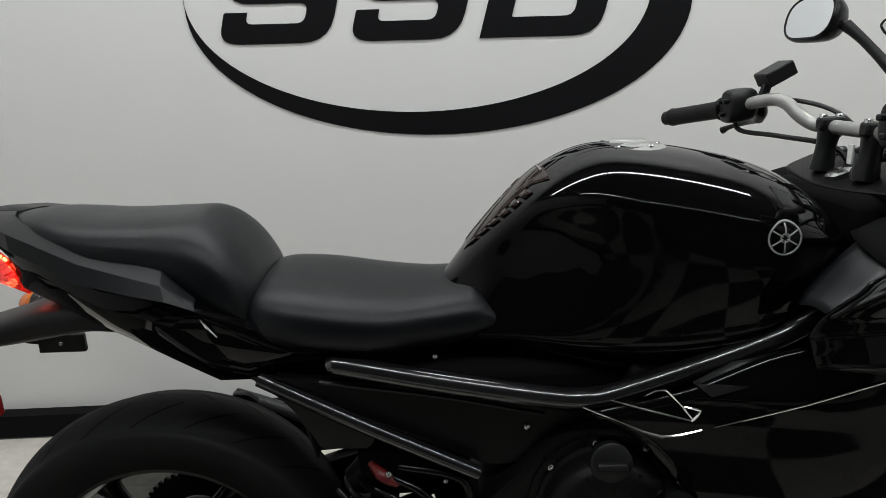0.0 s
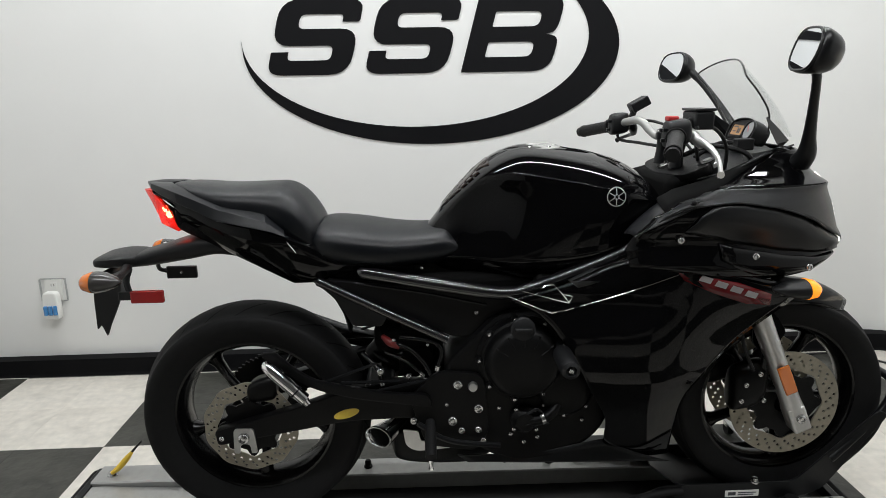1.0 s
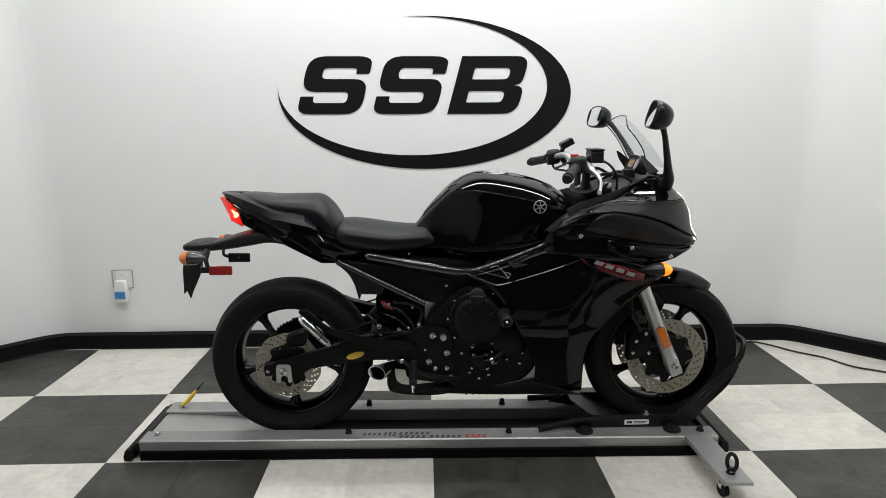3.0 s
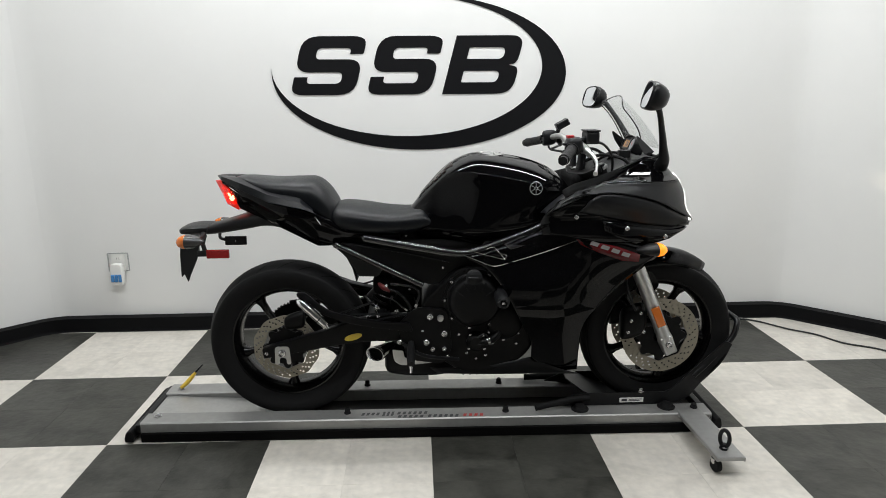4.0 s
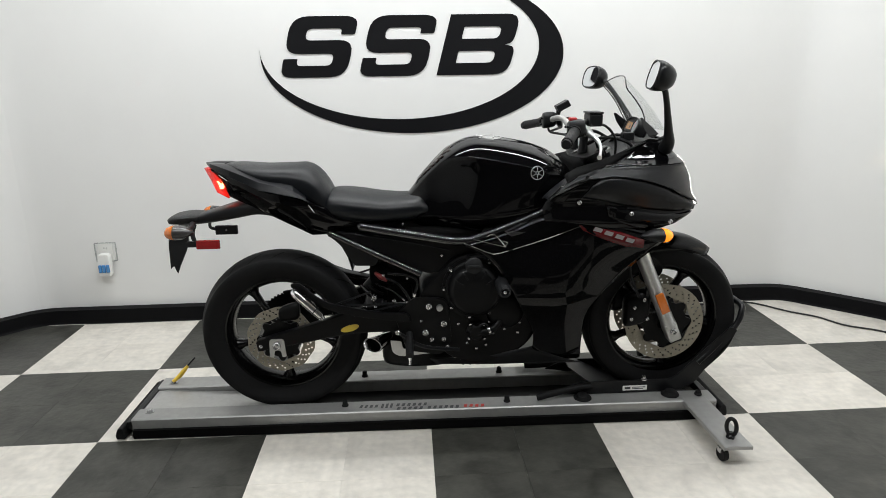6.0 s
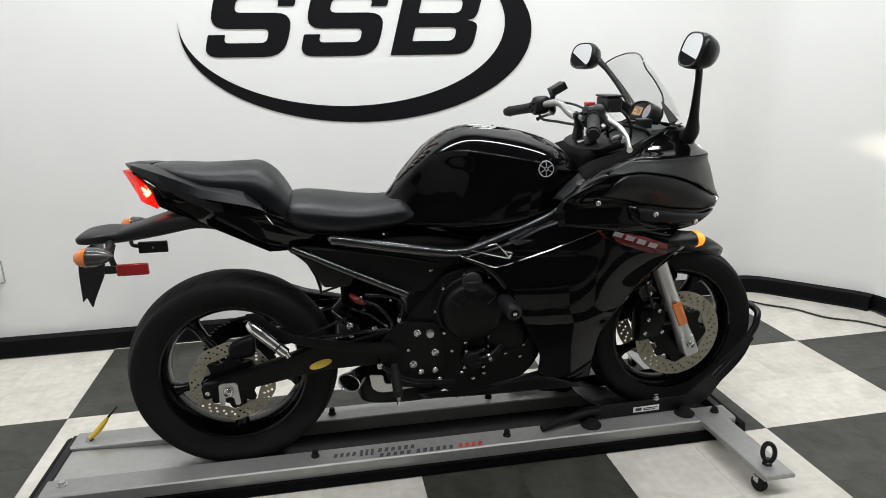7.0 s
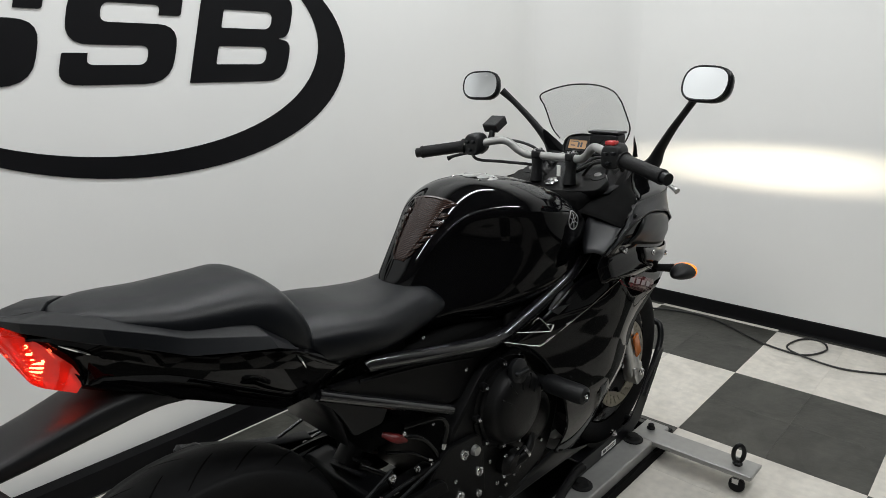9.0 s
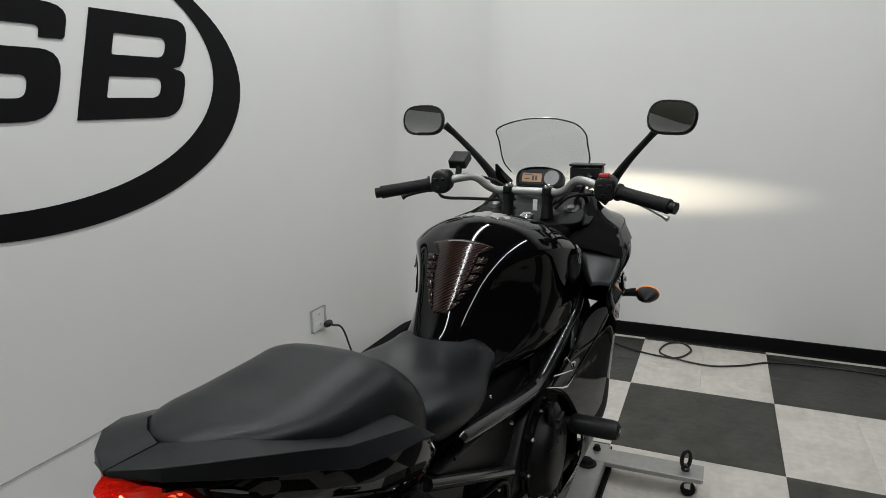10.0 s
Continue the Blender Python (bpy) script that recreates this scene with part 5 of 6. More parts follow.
TOP = [(1.350, 0.700), (1.46, 0.735), (1.60, 0.797), (1.70, 0.815), (1.80, 0.800), (1.92, 0.765), (2.045, 0.722)]
BOTTOM = [(1.600, 0.300), (1.64, 0.262), (1.70, 0.243), (1.785, 0.240)]
REAREDGE = [(1.350, 0.700), (1.43, 0.658), (1.495, 0.577), (1.550, 0.470), (1.592, 0.385), (1.600, 0.300)]
FRONTEDGE = [(2.045, 0.722), (1.97, 0.655), (1.86, 0.56), (1.785, 0.465), (1.775, 0.36), (1.785, 0.240)]
for s in (-1, 1):
    fairing = part("side_fairing", patch(TOP, BOTTOM, REAREDGE, FRONTEDGE, fair_wide, 32, 26, s), PAINT, bike, "gloss black side fairing", thick=0.004, smooth=60)
    rows = []
    for x0, z0, x1, z1 in ((1.730, 0.784, 1.748, 0.760), (1.80, 0.768, 1.818, 0.728), (1.88, 0.750, 1.900, 0.698), (1.963, 0.718, 1.962, 0.690)):
        rows.append([(x0 + (x1 - x0) * q, YC + s * (fair_wide(x0 + (x1 - x0) * q, z0 + (z1 - z0) * q) + 0.0018), z0 + (z1 - z0) * q) for q in (0, 0.5, 1)])
    part("red_stripe", skin(rows, closed=False), DECALRED, fairing, "dark red stripe decal", thick=0.0006)
    for k in range(4):
        x, z = 1.786 + 0.038 * k, 0.7690 - 0.0140 * k
        loop = [(x - 0.006, z - 0.0085), (x + 0.022, z - 0.0175), (x + 0.029, z - 0.0055), (x + 0.002, z + 0.0040)]
        bm = bmesh.new()
        bm.faces.new([bm.verts.new((px, YC + s * (fair_wide(px, pz) + 0.0032), pz)) for px, pz in loop])
        part("decal_bar", bm, DECALWHITE, fairing, smooth=0)
    # raised panel edges with the highlights along them built in as chrome lines
    for line, r in (([(1.382, 0.724), (1.426, 0.713), (1.487, 0.699)], [0.0010, 0.0016, 0.0016]), ([(1.426, 0.732), (1.454, 0.742), (1.491, 0.700)], [0.0008, 0.0016, 0.0014]), ([(1.476, 0.719), (1.499, 0.715), (1.489, 0.698)], [0.0018, 0.0020, 0.0016]),
                    ([(1.345, 0.711), (1.400, 0.690), (1.451, 0.673), (1.502, 0.686)], [0.0009, 0.0013, 0.0024, 0.0010]), ([(1.518, 0.691), (1.628, 0.730), (1.727, 0.770), (1.800, 0.796)], [0.0010, 0.0013, 0.0013, 0.0008])):
        part("trim_line", tube([(x, YC + s * (fair_wide(x, z) + 0.0010), z) for x, z in line], r, n=6, steps=2), CHROME, fairing, "thin bright line for light caught along a raised panel edge")
    # paler facet laid where gloss paint catches light; the light is in its colour
    facet = [(1.490, 0.752), (1.621, 0.807), (1.608, 0.786), (1.595, 0.768), (1.581, 0.754), (1.511, 0.737)]
    bm = bmesh.new()
    bm.faces.new([bm.verts.new((x, YC + s * (fair_wide(x, z) + 0.004 - 0.55 * (z - 0.737)), z)) for x, z in facet])
    part("air_scoop_facet", bm, LITPLAST, fairing, "lighter facet drawn for the lit patch beside the frame tube", thick=0.003, smooth=30)
    lower = patch([(1.22, 0.262), (1.40, 0.262), (1.60, 0.305)], [(1.25, 0.235), (1.45, 0.232), (1.62, 0.235), (1.785, 0.235)], [(1.22, 0.262), (1.25, 0.235)], [(1.60, 0.305), (1.70, 0.26), (1.785, 0.235)], lambda x, z: 0.135 + 0.05 * max(0, (x - 1.3)) - 0.2 * max(0, 0.27 - z), 18, 5, s)
    part("belly_pan", lower, SATIN, bike, thick=0.003)
# dark blocks added to close the view into the shaded space behind the fairing
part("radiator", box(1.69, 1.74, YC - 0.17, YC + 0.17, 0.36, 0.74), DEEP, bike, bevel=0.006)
for k in range(10):
    z = 0.39 + 0.035 * k
    part("radiator_fin", box(1.735, 1.748, YC - 0.16, YC + 0.16, z, z + 0.006), DARKMETAL, bike, smooth=0)
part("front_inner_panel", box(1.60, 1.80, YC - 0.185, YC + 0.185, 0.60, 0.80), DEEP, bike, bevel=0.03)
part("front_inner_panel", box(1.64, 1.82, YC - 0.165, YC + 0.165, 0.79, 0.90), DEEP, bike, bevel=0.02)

# upper cowl from level slices: z, rear x, half width, nose x, bluntness (low: square shouldered)
SLICES = [(0.722, 1.985, 0.120, 2.050, 0.50), (0.742, 1.90, 0.190, 2.080, 0.42), (0.765, 1.80, 0.248, 2.105, 0.36), (0.785, 1.72, 0.260, 2.162, 0.58), (0.800, 1.615, 0.264, 2.190, 0.66), (0.820, 1.610, 0.259, 2.198, 0.62), (0.840, 1.605, 0.256, 2.182, 0.48), (0.860, 1.615, 0.257, 2.162, 0.41),
          (0.880, 1.630, 0.266, 2.158, 0.46), (0.900, 1.650, 0.273, 2.163, 0.60), (0.915, 1.660, 0.275, 2.166, 0.70), (0.930, 1.690, 0.274, 2.160, 0.74), (0.945, 1.715, 0.267, 2.152, 0.72), (0.960, 1.775, 0.250, 2.134, 0.54), (0.974, 1.815, 0.240, 2.120, 0.36), (0.988, 1.860, 0.200, 2.112, 0.46), (1.005, 1.905, 0.172, 2.100, 0.54), (1.025, 1.950, 0.152, 2.088, 0.60), (1.045, 1.985, 0.140, 2.075, 0.62)]
LIPQ, LIPZ = [0.10, 0.18, 0.41, 0.54, 0.70, 0.87, 0.94, 0.99, 1.0], [0.800, 0.817, 0.871, 0.898, 0.925, 0.943, 0.940, 0.930, 0.870]
CHINQ, CHINZ = [0.16, 0.36, 0.50, 0.66, 0.80, 0.84], [0.792, 0.797, 0.800, 0.814, 0.838, 0.847]


def cowl_point(z, q, proud=0.0):
    """A point of the cowl at height z; q runs from -1 at the rear right edge over 0 at the nose to 1."""
    xr, w, xn, blunt = (float(np.interp(z, [k[0] for k in SLICES], [k[i] for k in SLICES])) for i in (1, 2, 3, 4))
    w, xn = w + proud, xn + proud
    a = q * math.pi / 2
    return (xr + (xn - xr) * abs(math.cos(a)) ** 0.72, YC + w * math.copysign(abs(math.sin(a)) ** blunt, q), z)


zs = [p[0] for p in spline([(k[0],) for k in SLICES], 3)]
cowl = part("upper_cowl", skin([[cowl_point(z, q) for q in np.linspace(-1, 1, 61)] for z in zs], closed=False), PAINT, bike, "gloss black upper cowl", thick=0.004, smooth=50)
for s in (-1, 1):
    rows = []
    for f in np.linspace(0, 1, 12):
        row = []
        for q in np.linspace(0.998, 0.20, 28):
            zc = float(np.interp(q, LIPQ, LIPZ))
            row.append(cowl_point(zc + (0.970 - zc) * f, s * q, 0.0030 + 0.004 * (1 - f) ** 4))
        rows.append(row)
    part("cowl_shoulder", skin(rows, closed=False), LITPLAST, cowl, "satin charcoal cowl shoulder", thick=0.003, smooth=60)
    part("cowl_lip", tube([cowl_point(z, s * q, 0.0055) for z, q in zip(LIPZ[:0:-1], LIPQ[:0:-1])], 0.0022, n=8), SATIN, cowl)
    rows = []
    for q in np.linspace(0.93, 0.30, 26):
        z0, z1 = float(np.interp(q, CHINQ + [0.95], CHINZ + [0.868])) + 0.010, float(np.interp(q, LIPQ, LIPZ)) - 0.001
        rows.append([cowl_point(z0 + (z1 - z0) * f, s * q, 0.001 + 0.005 * math.sin(math.pi * f)) for f in np.linspace(0, 1, 9)])
    part("side_bulge", skin(rows, closed=False), SATIN, cowl, "satin black bulge below the cowl shoulder", thick=0.003, smooth=60)
    rows = []
    for q in np.linspace(0.50, 0.17, 10):
        z0, z1 = float(np.interp(q, CHINQ, CHINZ)) + 0.008, float(np.interp(q, LIPQ, LIPZ)) - 0.002
        rows.append([cowl_point(z0 + (z1 - z0) * f, s * (q - 0.08 * (1 - f) * (q > 0.3)), 0.003) for f in np.linspace(0, 1, 6)])
    part("nose_panel", skin(rows, closed=False), GREYPLAST, cowl, "satin charcoal nose panel", thick=0.003, smooth=40)
    part("chin_panel", skin([[cowl_point(0.735 + (float(np.interp(q, CHINQ, CHINZ)) - 0.735) * f, s * q, 0.006 * f + 0.001) for q in np.linspace(0.84, 0.16, 20)] for f in np.linspace(0, 1, 7)], closed=False), PAINT, cowl, "gloss black chin panel", thick=0.003, smooth=60)
    for z, q in ((0.859, 0.93), (0.815, 0.75), (0.778, 0.52), (0.946, 0.985)):
        p = cowl_point(z, s * q, 0.006)
        bolt(*p, cowl, 0.0085 if z < 0.93 else 0.006, (0.1, s, 0.1), STEEL if z < 0.93 else SATIN)
    rows = []
    for f in np.linspace(0, 1, 10):
        rows.append([cowl_point(0.822 + 0.165 * f, s * q, 0.0035) for q in np.linspace(0.05 + 0.03 * f, 0.27 - 0.10 * f, 10)])
    part("headlight", skin(rows, closed=False), HEADLENS, cowl, "lit clear headlight", thick=0.002, smooth=60)
for s in (-1, 1):
    rows = []
    for f in np.linspace(0, 1, 14):
        z = 0.925 + 0.117 * f
        o = Vector(cowl_point(z, s * 0.999, 0.001))
        n_in = Vector((o.x + 0.055 + 0.02 * f, YC + s * (0.105 + 0.02 * f), min(z + 0.01, 0.985 + 0.05 * f)))
        rows.append([tuple(o.lerp(n_in, q) + Vector((-0.020 * math.sin(math.pi * q), 0, 0.012 * math.sin(math.pi * q)))) for q in np.linspace(0, 1, 7)])
    rim = []
    for f in np.linspace(0, 1, 12):
        z = 0.866 + 0.100 * f
        o = Vector(cowl_point(z, s * 0.999, 0.003))
        n_in = Vector((1.612 + 0.125 * f + 0.05 * f * f, YC + s * (0.212 - 0.078 * f ** 0.8), z + 0.002))
        rim.append([tuple(o.lerp(n_in, q) + Vector((0, 0, 0.006 * math.sin(math.pi * q)))) for q in np.linspace(0, 1, 6)])
    part("shoulder_wing", skin(rim, closed=False), LITPLAST, cowl, "satin charcoal inner face of the cowl shoulder", thick=0.003, smooth=60)
    part("cockpit_panel", skin(rows, closed=False), DEEP, cowl, "black cockpit inner panel", thick=0.003, smooth=60)
part("dash_tray", skin([[(x, YC + q * w, z + 0.02 * q * q) for q in np.linspace(-1, 1, 9)] for x, w, z in ((1.80, 0.165, 0.965), (1.88, 0.17, 0.985), (1.96, 0.155, 1.02), (2.06, 0.09, 1.035))], closed=False), PLASTIC, bike, "black inner fairing tray", thick=0.004)
# dark block added so the nose reads as an unlit hollow
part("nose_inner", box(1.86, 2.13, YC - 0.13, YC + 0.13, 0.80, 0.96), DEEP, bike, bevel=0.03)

# front turn signals
for s in (-1, 1):
    part("signal_stalk", tube([(1.99, YC + s * 0.20, 0.742), (1.995, YC + s * 0.24, 0.748), (2.0, YC + s * 0.275, 0.752)], [0.014, 0.011, 0.013], n=10), GRIP, bike)
    prof = [(-0.062, 0.0), (-0.056, 0.008), (-0.03, 0.019), (0.0, 0.0255), (0.012, 0.0260), (0.028, 0.0225), (0.040, 0.012), (0.043, 0.0)]
    body = lathe(prof, (0, 0, 0), (1, 0, 0), n=20)
    bmesh.ops.scale(body, vec=(1, 1.3, 0.86), verts=body.verts)
    bmesh.ops.translate(body, vec=(1.985, YC + s * 0.308, 0.752), verts=body.verts)
    lamp = part("front_signal", body, PLASTIC, bike, "black front turn signal with lit amber lens")
    lens = lathe([(0.010, 0.0262), (0.013, 0.0268), (0.029, 0.0232), (0.041, 0.0125), (0.0445, 0.0)], (0, 0, 0), (1, 0, 0), n=20)
    bmesh.ops.scale(lens, vec=(1, 1.3, 0.86), verts=lens.verts)
    bmesh.ops.translate(lens, vec=(1.985, YC + s * 0.308, 0.752), verts=lens.verts)
    part("lens", lens, AMBERLIT, lamp, "glowing amber lens")

# fork, calipers, fender
AX = Vector((FRONT_X + 0.012, 0, 0.335))
TOPF = Vector((1.835, 0, 1.020))
for s in (-1, 1):
    def along(f, dy=0.0):
        p = AX.lerp(TOPF, f)
        return (p.x, YC + s * (0.112 + dy), p.z)
    leg = part("fork_leg", tube([along(-0.03), along(0.02), along(0.10), along(0.46), along(0.475)], [0.022, 0.029, 0.0255, 0.0265, 0.024], n=20, steps=4), ALLOY, bike, "silver lower fork leg")
    part("fork_tube", tube([along(0.47), along(1.0)], 0.0215, n=18, steps=2), SATIN, bike)
    part("dust_seal", tube([along(0.465), along(0.49)], 0.0285, n=18, steps=2), RUBBER, leg)
    a0, a1 = Vector(along(-0.055)), Vector(along(0.045))
    d = (a1 - a0).normalized()
    side = Vector((d.z, 0, -d.x))
    ring = [(-0.024, -0.026), (0.024, -0.026), (0.024, 0.026), (-0.024, 0.026)]
    part("axle_clamp", skin([[a + side * u + Vector((0, v, 0)) for u, v in ring] for a in (a0, a0.lerp(a1, 0.5), a1)]), ALLOY, leg, bevel=0.007)
    bolt(AX.x, YC + s * 0.142, AX.z + 0.004, leg, 0.013, (0, s, 0))
    r0, r1 = Vector(along(0.115, 0.028)), Vector(along(0.225, 0.028))
    d = (r1 - r0).normalized()
    w = Vector((d.z, 0, -d.x)) * 0.016
    bm = skin([[r0 - w, r0 + w, r1 + w, r1 - w], [p + Vector((0, s * 0.008, 0)) for p in (r0 - w, r0 + w, r1 + w, r1 - w)]])
    part("fork_reflector", bm, AMBER, leg, "amber reflector", bevel=0.003)
    part("front_caliper", superloft([(1.955, 0.018, 0.445, 0.40, 0.36), (1.968, 0.036, 0.470, 0.405, 0.345), (2.03, 0.036, 0.490, 0.42, 0.36), (2.05, 0.02, 0.47, 0.43, 0.39)], yc=YC + s * 0.085), DARKMETAL, bike, "black brake caliper")
    part("caliper_mount", tube([along(0.12, 0.0), (2.04, YC + s * 0.10, 0.42), along(0.32, 0.0)], 0.010, n=8), SATIN, bike)
    for x, z in ((1.985, 0.43), (2.02, 0.46), (2.035, 0.385), (1.975, 0.385)):
        bolt(x, YC + s * 0.122, z, bike, 0.007, (0, s, 0))
    part("brake_hose", tube([(2.0, YC + s * 0.12, 0.47), (1.96, YC + s * 0.13, 0.56), (1.95, YC + s * 0.10, 0.70), (1.90, YC + s * 0.08, 0.85)], 0.005, n=8), GRIP, bike)
part("front_axle", tube([(AX.x, YC - 0.13, AX.z + 0.004), (AX.x, YC + 0.13, AX.z + 0.004)], 0.012, n=12), STEEL, bike)
rows = []
for k in range(27):
    a = radians(56 + 88 * k / 26)
    f = k / 26
    hw = 0.030 + 0.046 * math.sin(min(1, 2.6 * f) * math.pi / 2) - 0.012 * max(0, f - 0.8) * 5
    rr = FRONT_R + 0.026 + 0.006 * min(1, f * 5) + 0.006 * math.sin(math.pi * f)
    rows.append([(FRONT_X + (rr - 0.055 * abs(q) ** 2.6) * math.cos(a), YC + hw * q, FRONT_Z + (rr - 0.055 * abs(q) ** 2.6) * math.sin(a)) for q in np.linspace(-1, 1, 13)])
part("front_fender", skin(rows, closed=False), PAINT, bike, "gloss black front fender", thick=0.004, smooth=60)
for s in (-1, 1):
    plate("fender_bracket", [round_loop([(2.00, 0.60, 0.02), (2.06, 0.62, 0.02), (2.10, 0.56, 0.02), (2.045, 0.50, 0.02), (2.01, 0.53, 0.01)])], YC + s * 0.082, 0.004, PAINT, bike, bevel=0.001)

# windscreen
rows = []
for i in range(17):
    v = i / 16
    row = []
    for q in np.linspace(-1, 1, 21):
        w = 0.132 - 0.030 * max(0, 0.30 - v) / 0.30 - 0.006 * max(0, v - 0.5)
        z0, z1 = 1.066 + 0.022 * q * q, 1.260 - 0.022 * q * q - 0.012 * q ** 6
        x0, x1 = 2.098 - 0.110 * q * q, 1.928 - 0.026 * q * q
        row.append((x0 + (x1 - x0) * v + 0.012 * math.sin(math.pi * v), YC + 0.002 + w * q, z0 + (z1 - z0) * v))
    rows.append(row)
screen = part("windscreen", skin(rows, closed=False), SCREEN, bike, "clear curved windscreen", thick=0.003, smooth=60)
part("screen_edge", tube([r[0] for r in rows[::3]] + [rows[-1][2], rows[-1][6], rows[-1][10], rows[-1][14], rows[-1][18]] + [r[-1] for r in rows[::-3]], 0.0022, n=6, steps=4), SMOKE, screen)
for s in (-1, 1):
    part("screen_horn", skin([[(1.985, YC + s * 0.150, 1.060), (2.03, YC + s * 0.12, 1.066), (2.015, YC + s * 0.118, 1.050)], [(1.965, YC + s * 0.155, 1.090), (1.995, YC + s * 0.135, 1.095), (1.985, YC + s * 0.135, 1.080)], [(1.952, YC + s * 0.152, 1.122), (1.958, YC + s * 0.148, 1.124), (1.956, YC + s * 0.148, 1.118)]]), SATIN, bike)

# dash
dash_loop = round_loop([(-0.085, -0.030, 0.012), (0.085, -0.030, 0.012), (0.092, 0.020, 0.03), (0.03, 0.040, 0.05), (-0.06, 0.036, 0.04), (-0.092, 0.015, 0.03)])
TILTM = Matrix.Translation((2.0, YC + 0.020, 1.074)) @ Matrix.Rotation(radians(24), 4, "Y") @ Matrix.Rotation(radians(-90), 4, "Z") @ Matrix.Diagonal((0.78, 0.9, 0.84, 1.0))
dash = plate("instrument_panel", [dash_loop], 0, 0.022, PLASTIC, bike, "black instrument panel with amber display", bevel=0.004, m=TILTM)
rim_loop = round_loop([(-0.090, -0.034, 0.012), (0.090, -0.034, 0.012), (0.096, 0.022, 0.03), (0.03, 0.043, 0.05), (-0.06, 0.039, 0.04), (-0.096, 0.017, 0.03)])
plate("panel_hood", [rim_loop, [(u * 0.93, v * 0.90) for u, v in rim_loop]], 0, 0.018, PLASTIC, dash, bevel=0.002, m=TILTM @ Matrix.Translation((0, -0.010, 0)))
FACE = TILTM @ Matrix.Translation((0, -0.0225, 0))
plate("display", [round_loop([(-0.070, -0.016, 0.004), (0.008, -0.016, 0.004), (0.008, 0.016, 0.004), (-0.070, 0.018, 0.004)])], 0, 0.001, LCD, dash, "amber lit display", m=FACE)
plate("display_bezel", [round_loop([(-0.078, -0.023, 0.008), (0.014, -0.023, 0.008), (0.014, 0.024, 0.008), (-0.078, 0.026, 0.008)]), round_loop([(-0.070, -0.016, 0.004), (0.008, -0.016, 0.004), (0.008, 0.016, 0.004), (-0.070, 0.018, 0.004)])], 0, 0.003, SATIN, dash, m=FACE)
plate("rev_counter", [circle(0.046, 0.002, 0.029, 28)], 0, 0.001, DIAL, dash, "pale rev counter dial", m=FACE)
plate("dial_ring", [circle(0.046, 0.002, 0.034, 28), circle(0.046, 0.002, 0.029, 28)], 0, 0.004, SATIN, dash, m=FACE)
plate("needle", [[(0.045, -0.002), (0.047, -0.002), (0.030, 0.018), (0.029, 0.017)]], 0, 0.0005, REDPRINT, dash, m=FACE @ Matrix.Translation((0, -0.0015, 0)), smooth=0)
for a, b, c, d in ((-0.060, -0.040, -0.006, -0.002), (-0.030, -0.022, -0.010, 0.008), (-0.018, -0.010, -0.010, 0.008), (-0.062, -0.030, 0.009, 0.012)):
    plate("print_bar", [[(a, c), (b, c), (b, d), (a, d)]], 0, 0.0003, DECALGREY, dash, m=FACE @ Matrix.Translation((0, -0.0015, 0)), smooth=0)

# handlebar, triple clamp
HALF = [(0.0, 1.790, 1.068), (0.060, 1.790, 1.068), (0.088, 1.783, 1.069), (0.112, 1.771, 1.082), (0.132, 1.759, 1.101), (0.150, 1.748, 1.108), (0.180, 1.733, 1.104), (0.252, 1.705, 1.088), (0.390, 1.648, 1.065)]
pts = [(x, YC - s, z) for s, x, z in HALF[:0:-1]] + [(x, YC + s, z) for s, x, z in HALF]
bar = part("handlebar", tube(pts, 0.0112, n=14, steps=6), GREYMETAL, bike, "silver tubular handlebar")
clamp = plate("triple_clamp", [round_loop([(-0.150, -0.035, 0.02), (-0.10, -0.05, 0.03), (0, -0.065, 0.05), (0.10, -0.05, 0.03), (0.150, -0.035, 0.02), (0.150, 0.03, 0.02), (0.06, 0.045, 0.03), (-0.06, 0.045, 0.03), (-0.150, 0.03, 0.02)])], 0, 0.011, DARKMETAL, bike, "black upper fork clamp", bevel=0.003,
              m=Matrix.Translation((1.81, YC, 0.996)) @ Matrix.Rotation(radians(-22), 4, "Y") @ Matrix.Rotation(radians(90), 4, "Z") @ Matrix.Rotation(radians(90), 4, "X"))
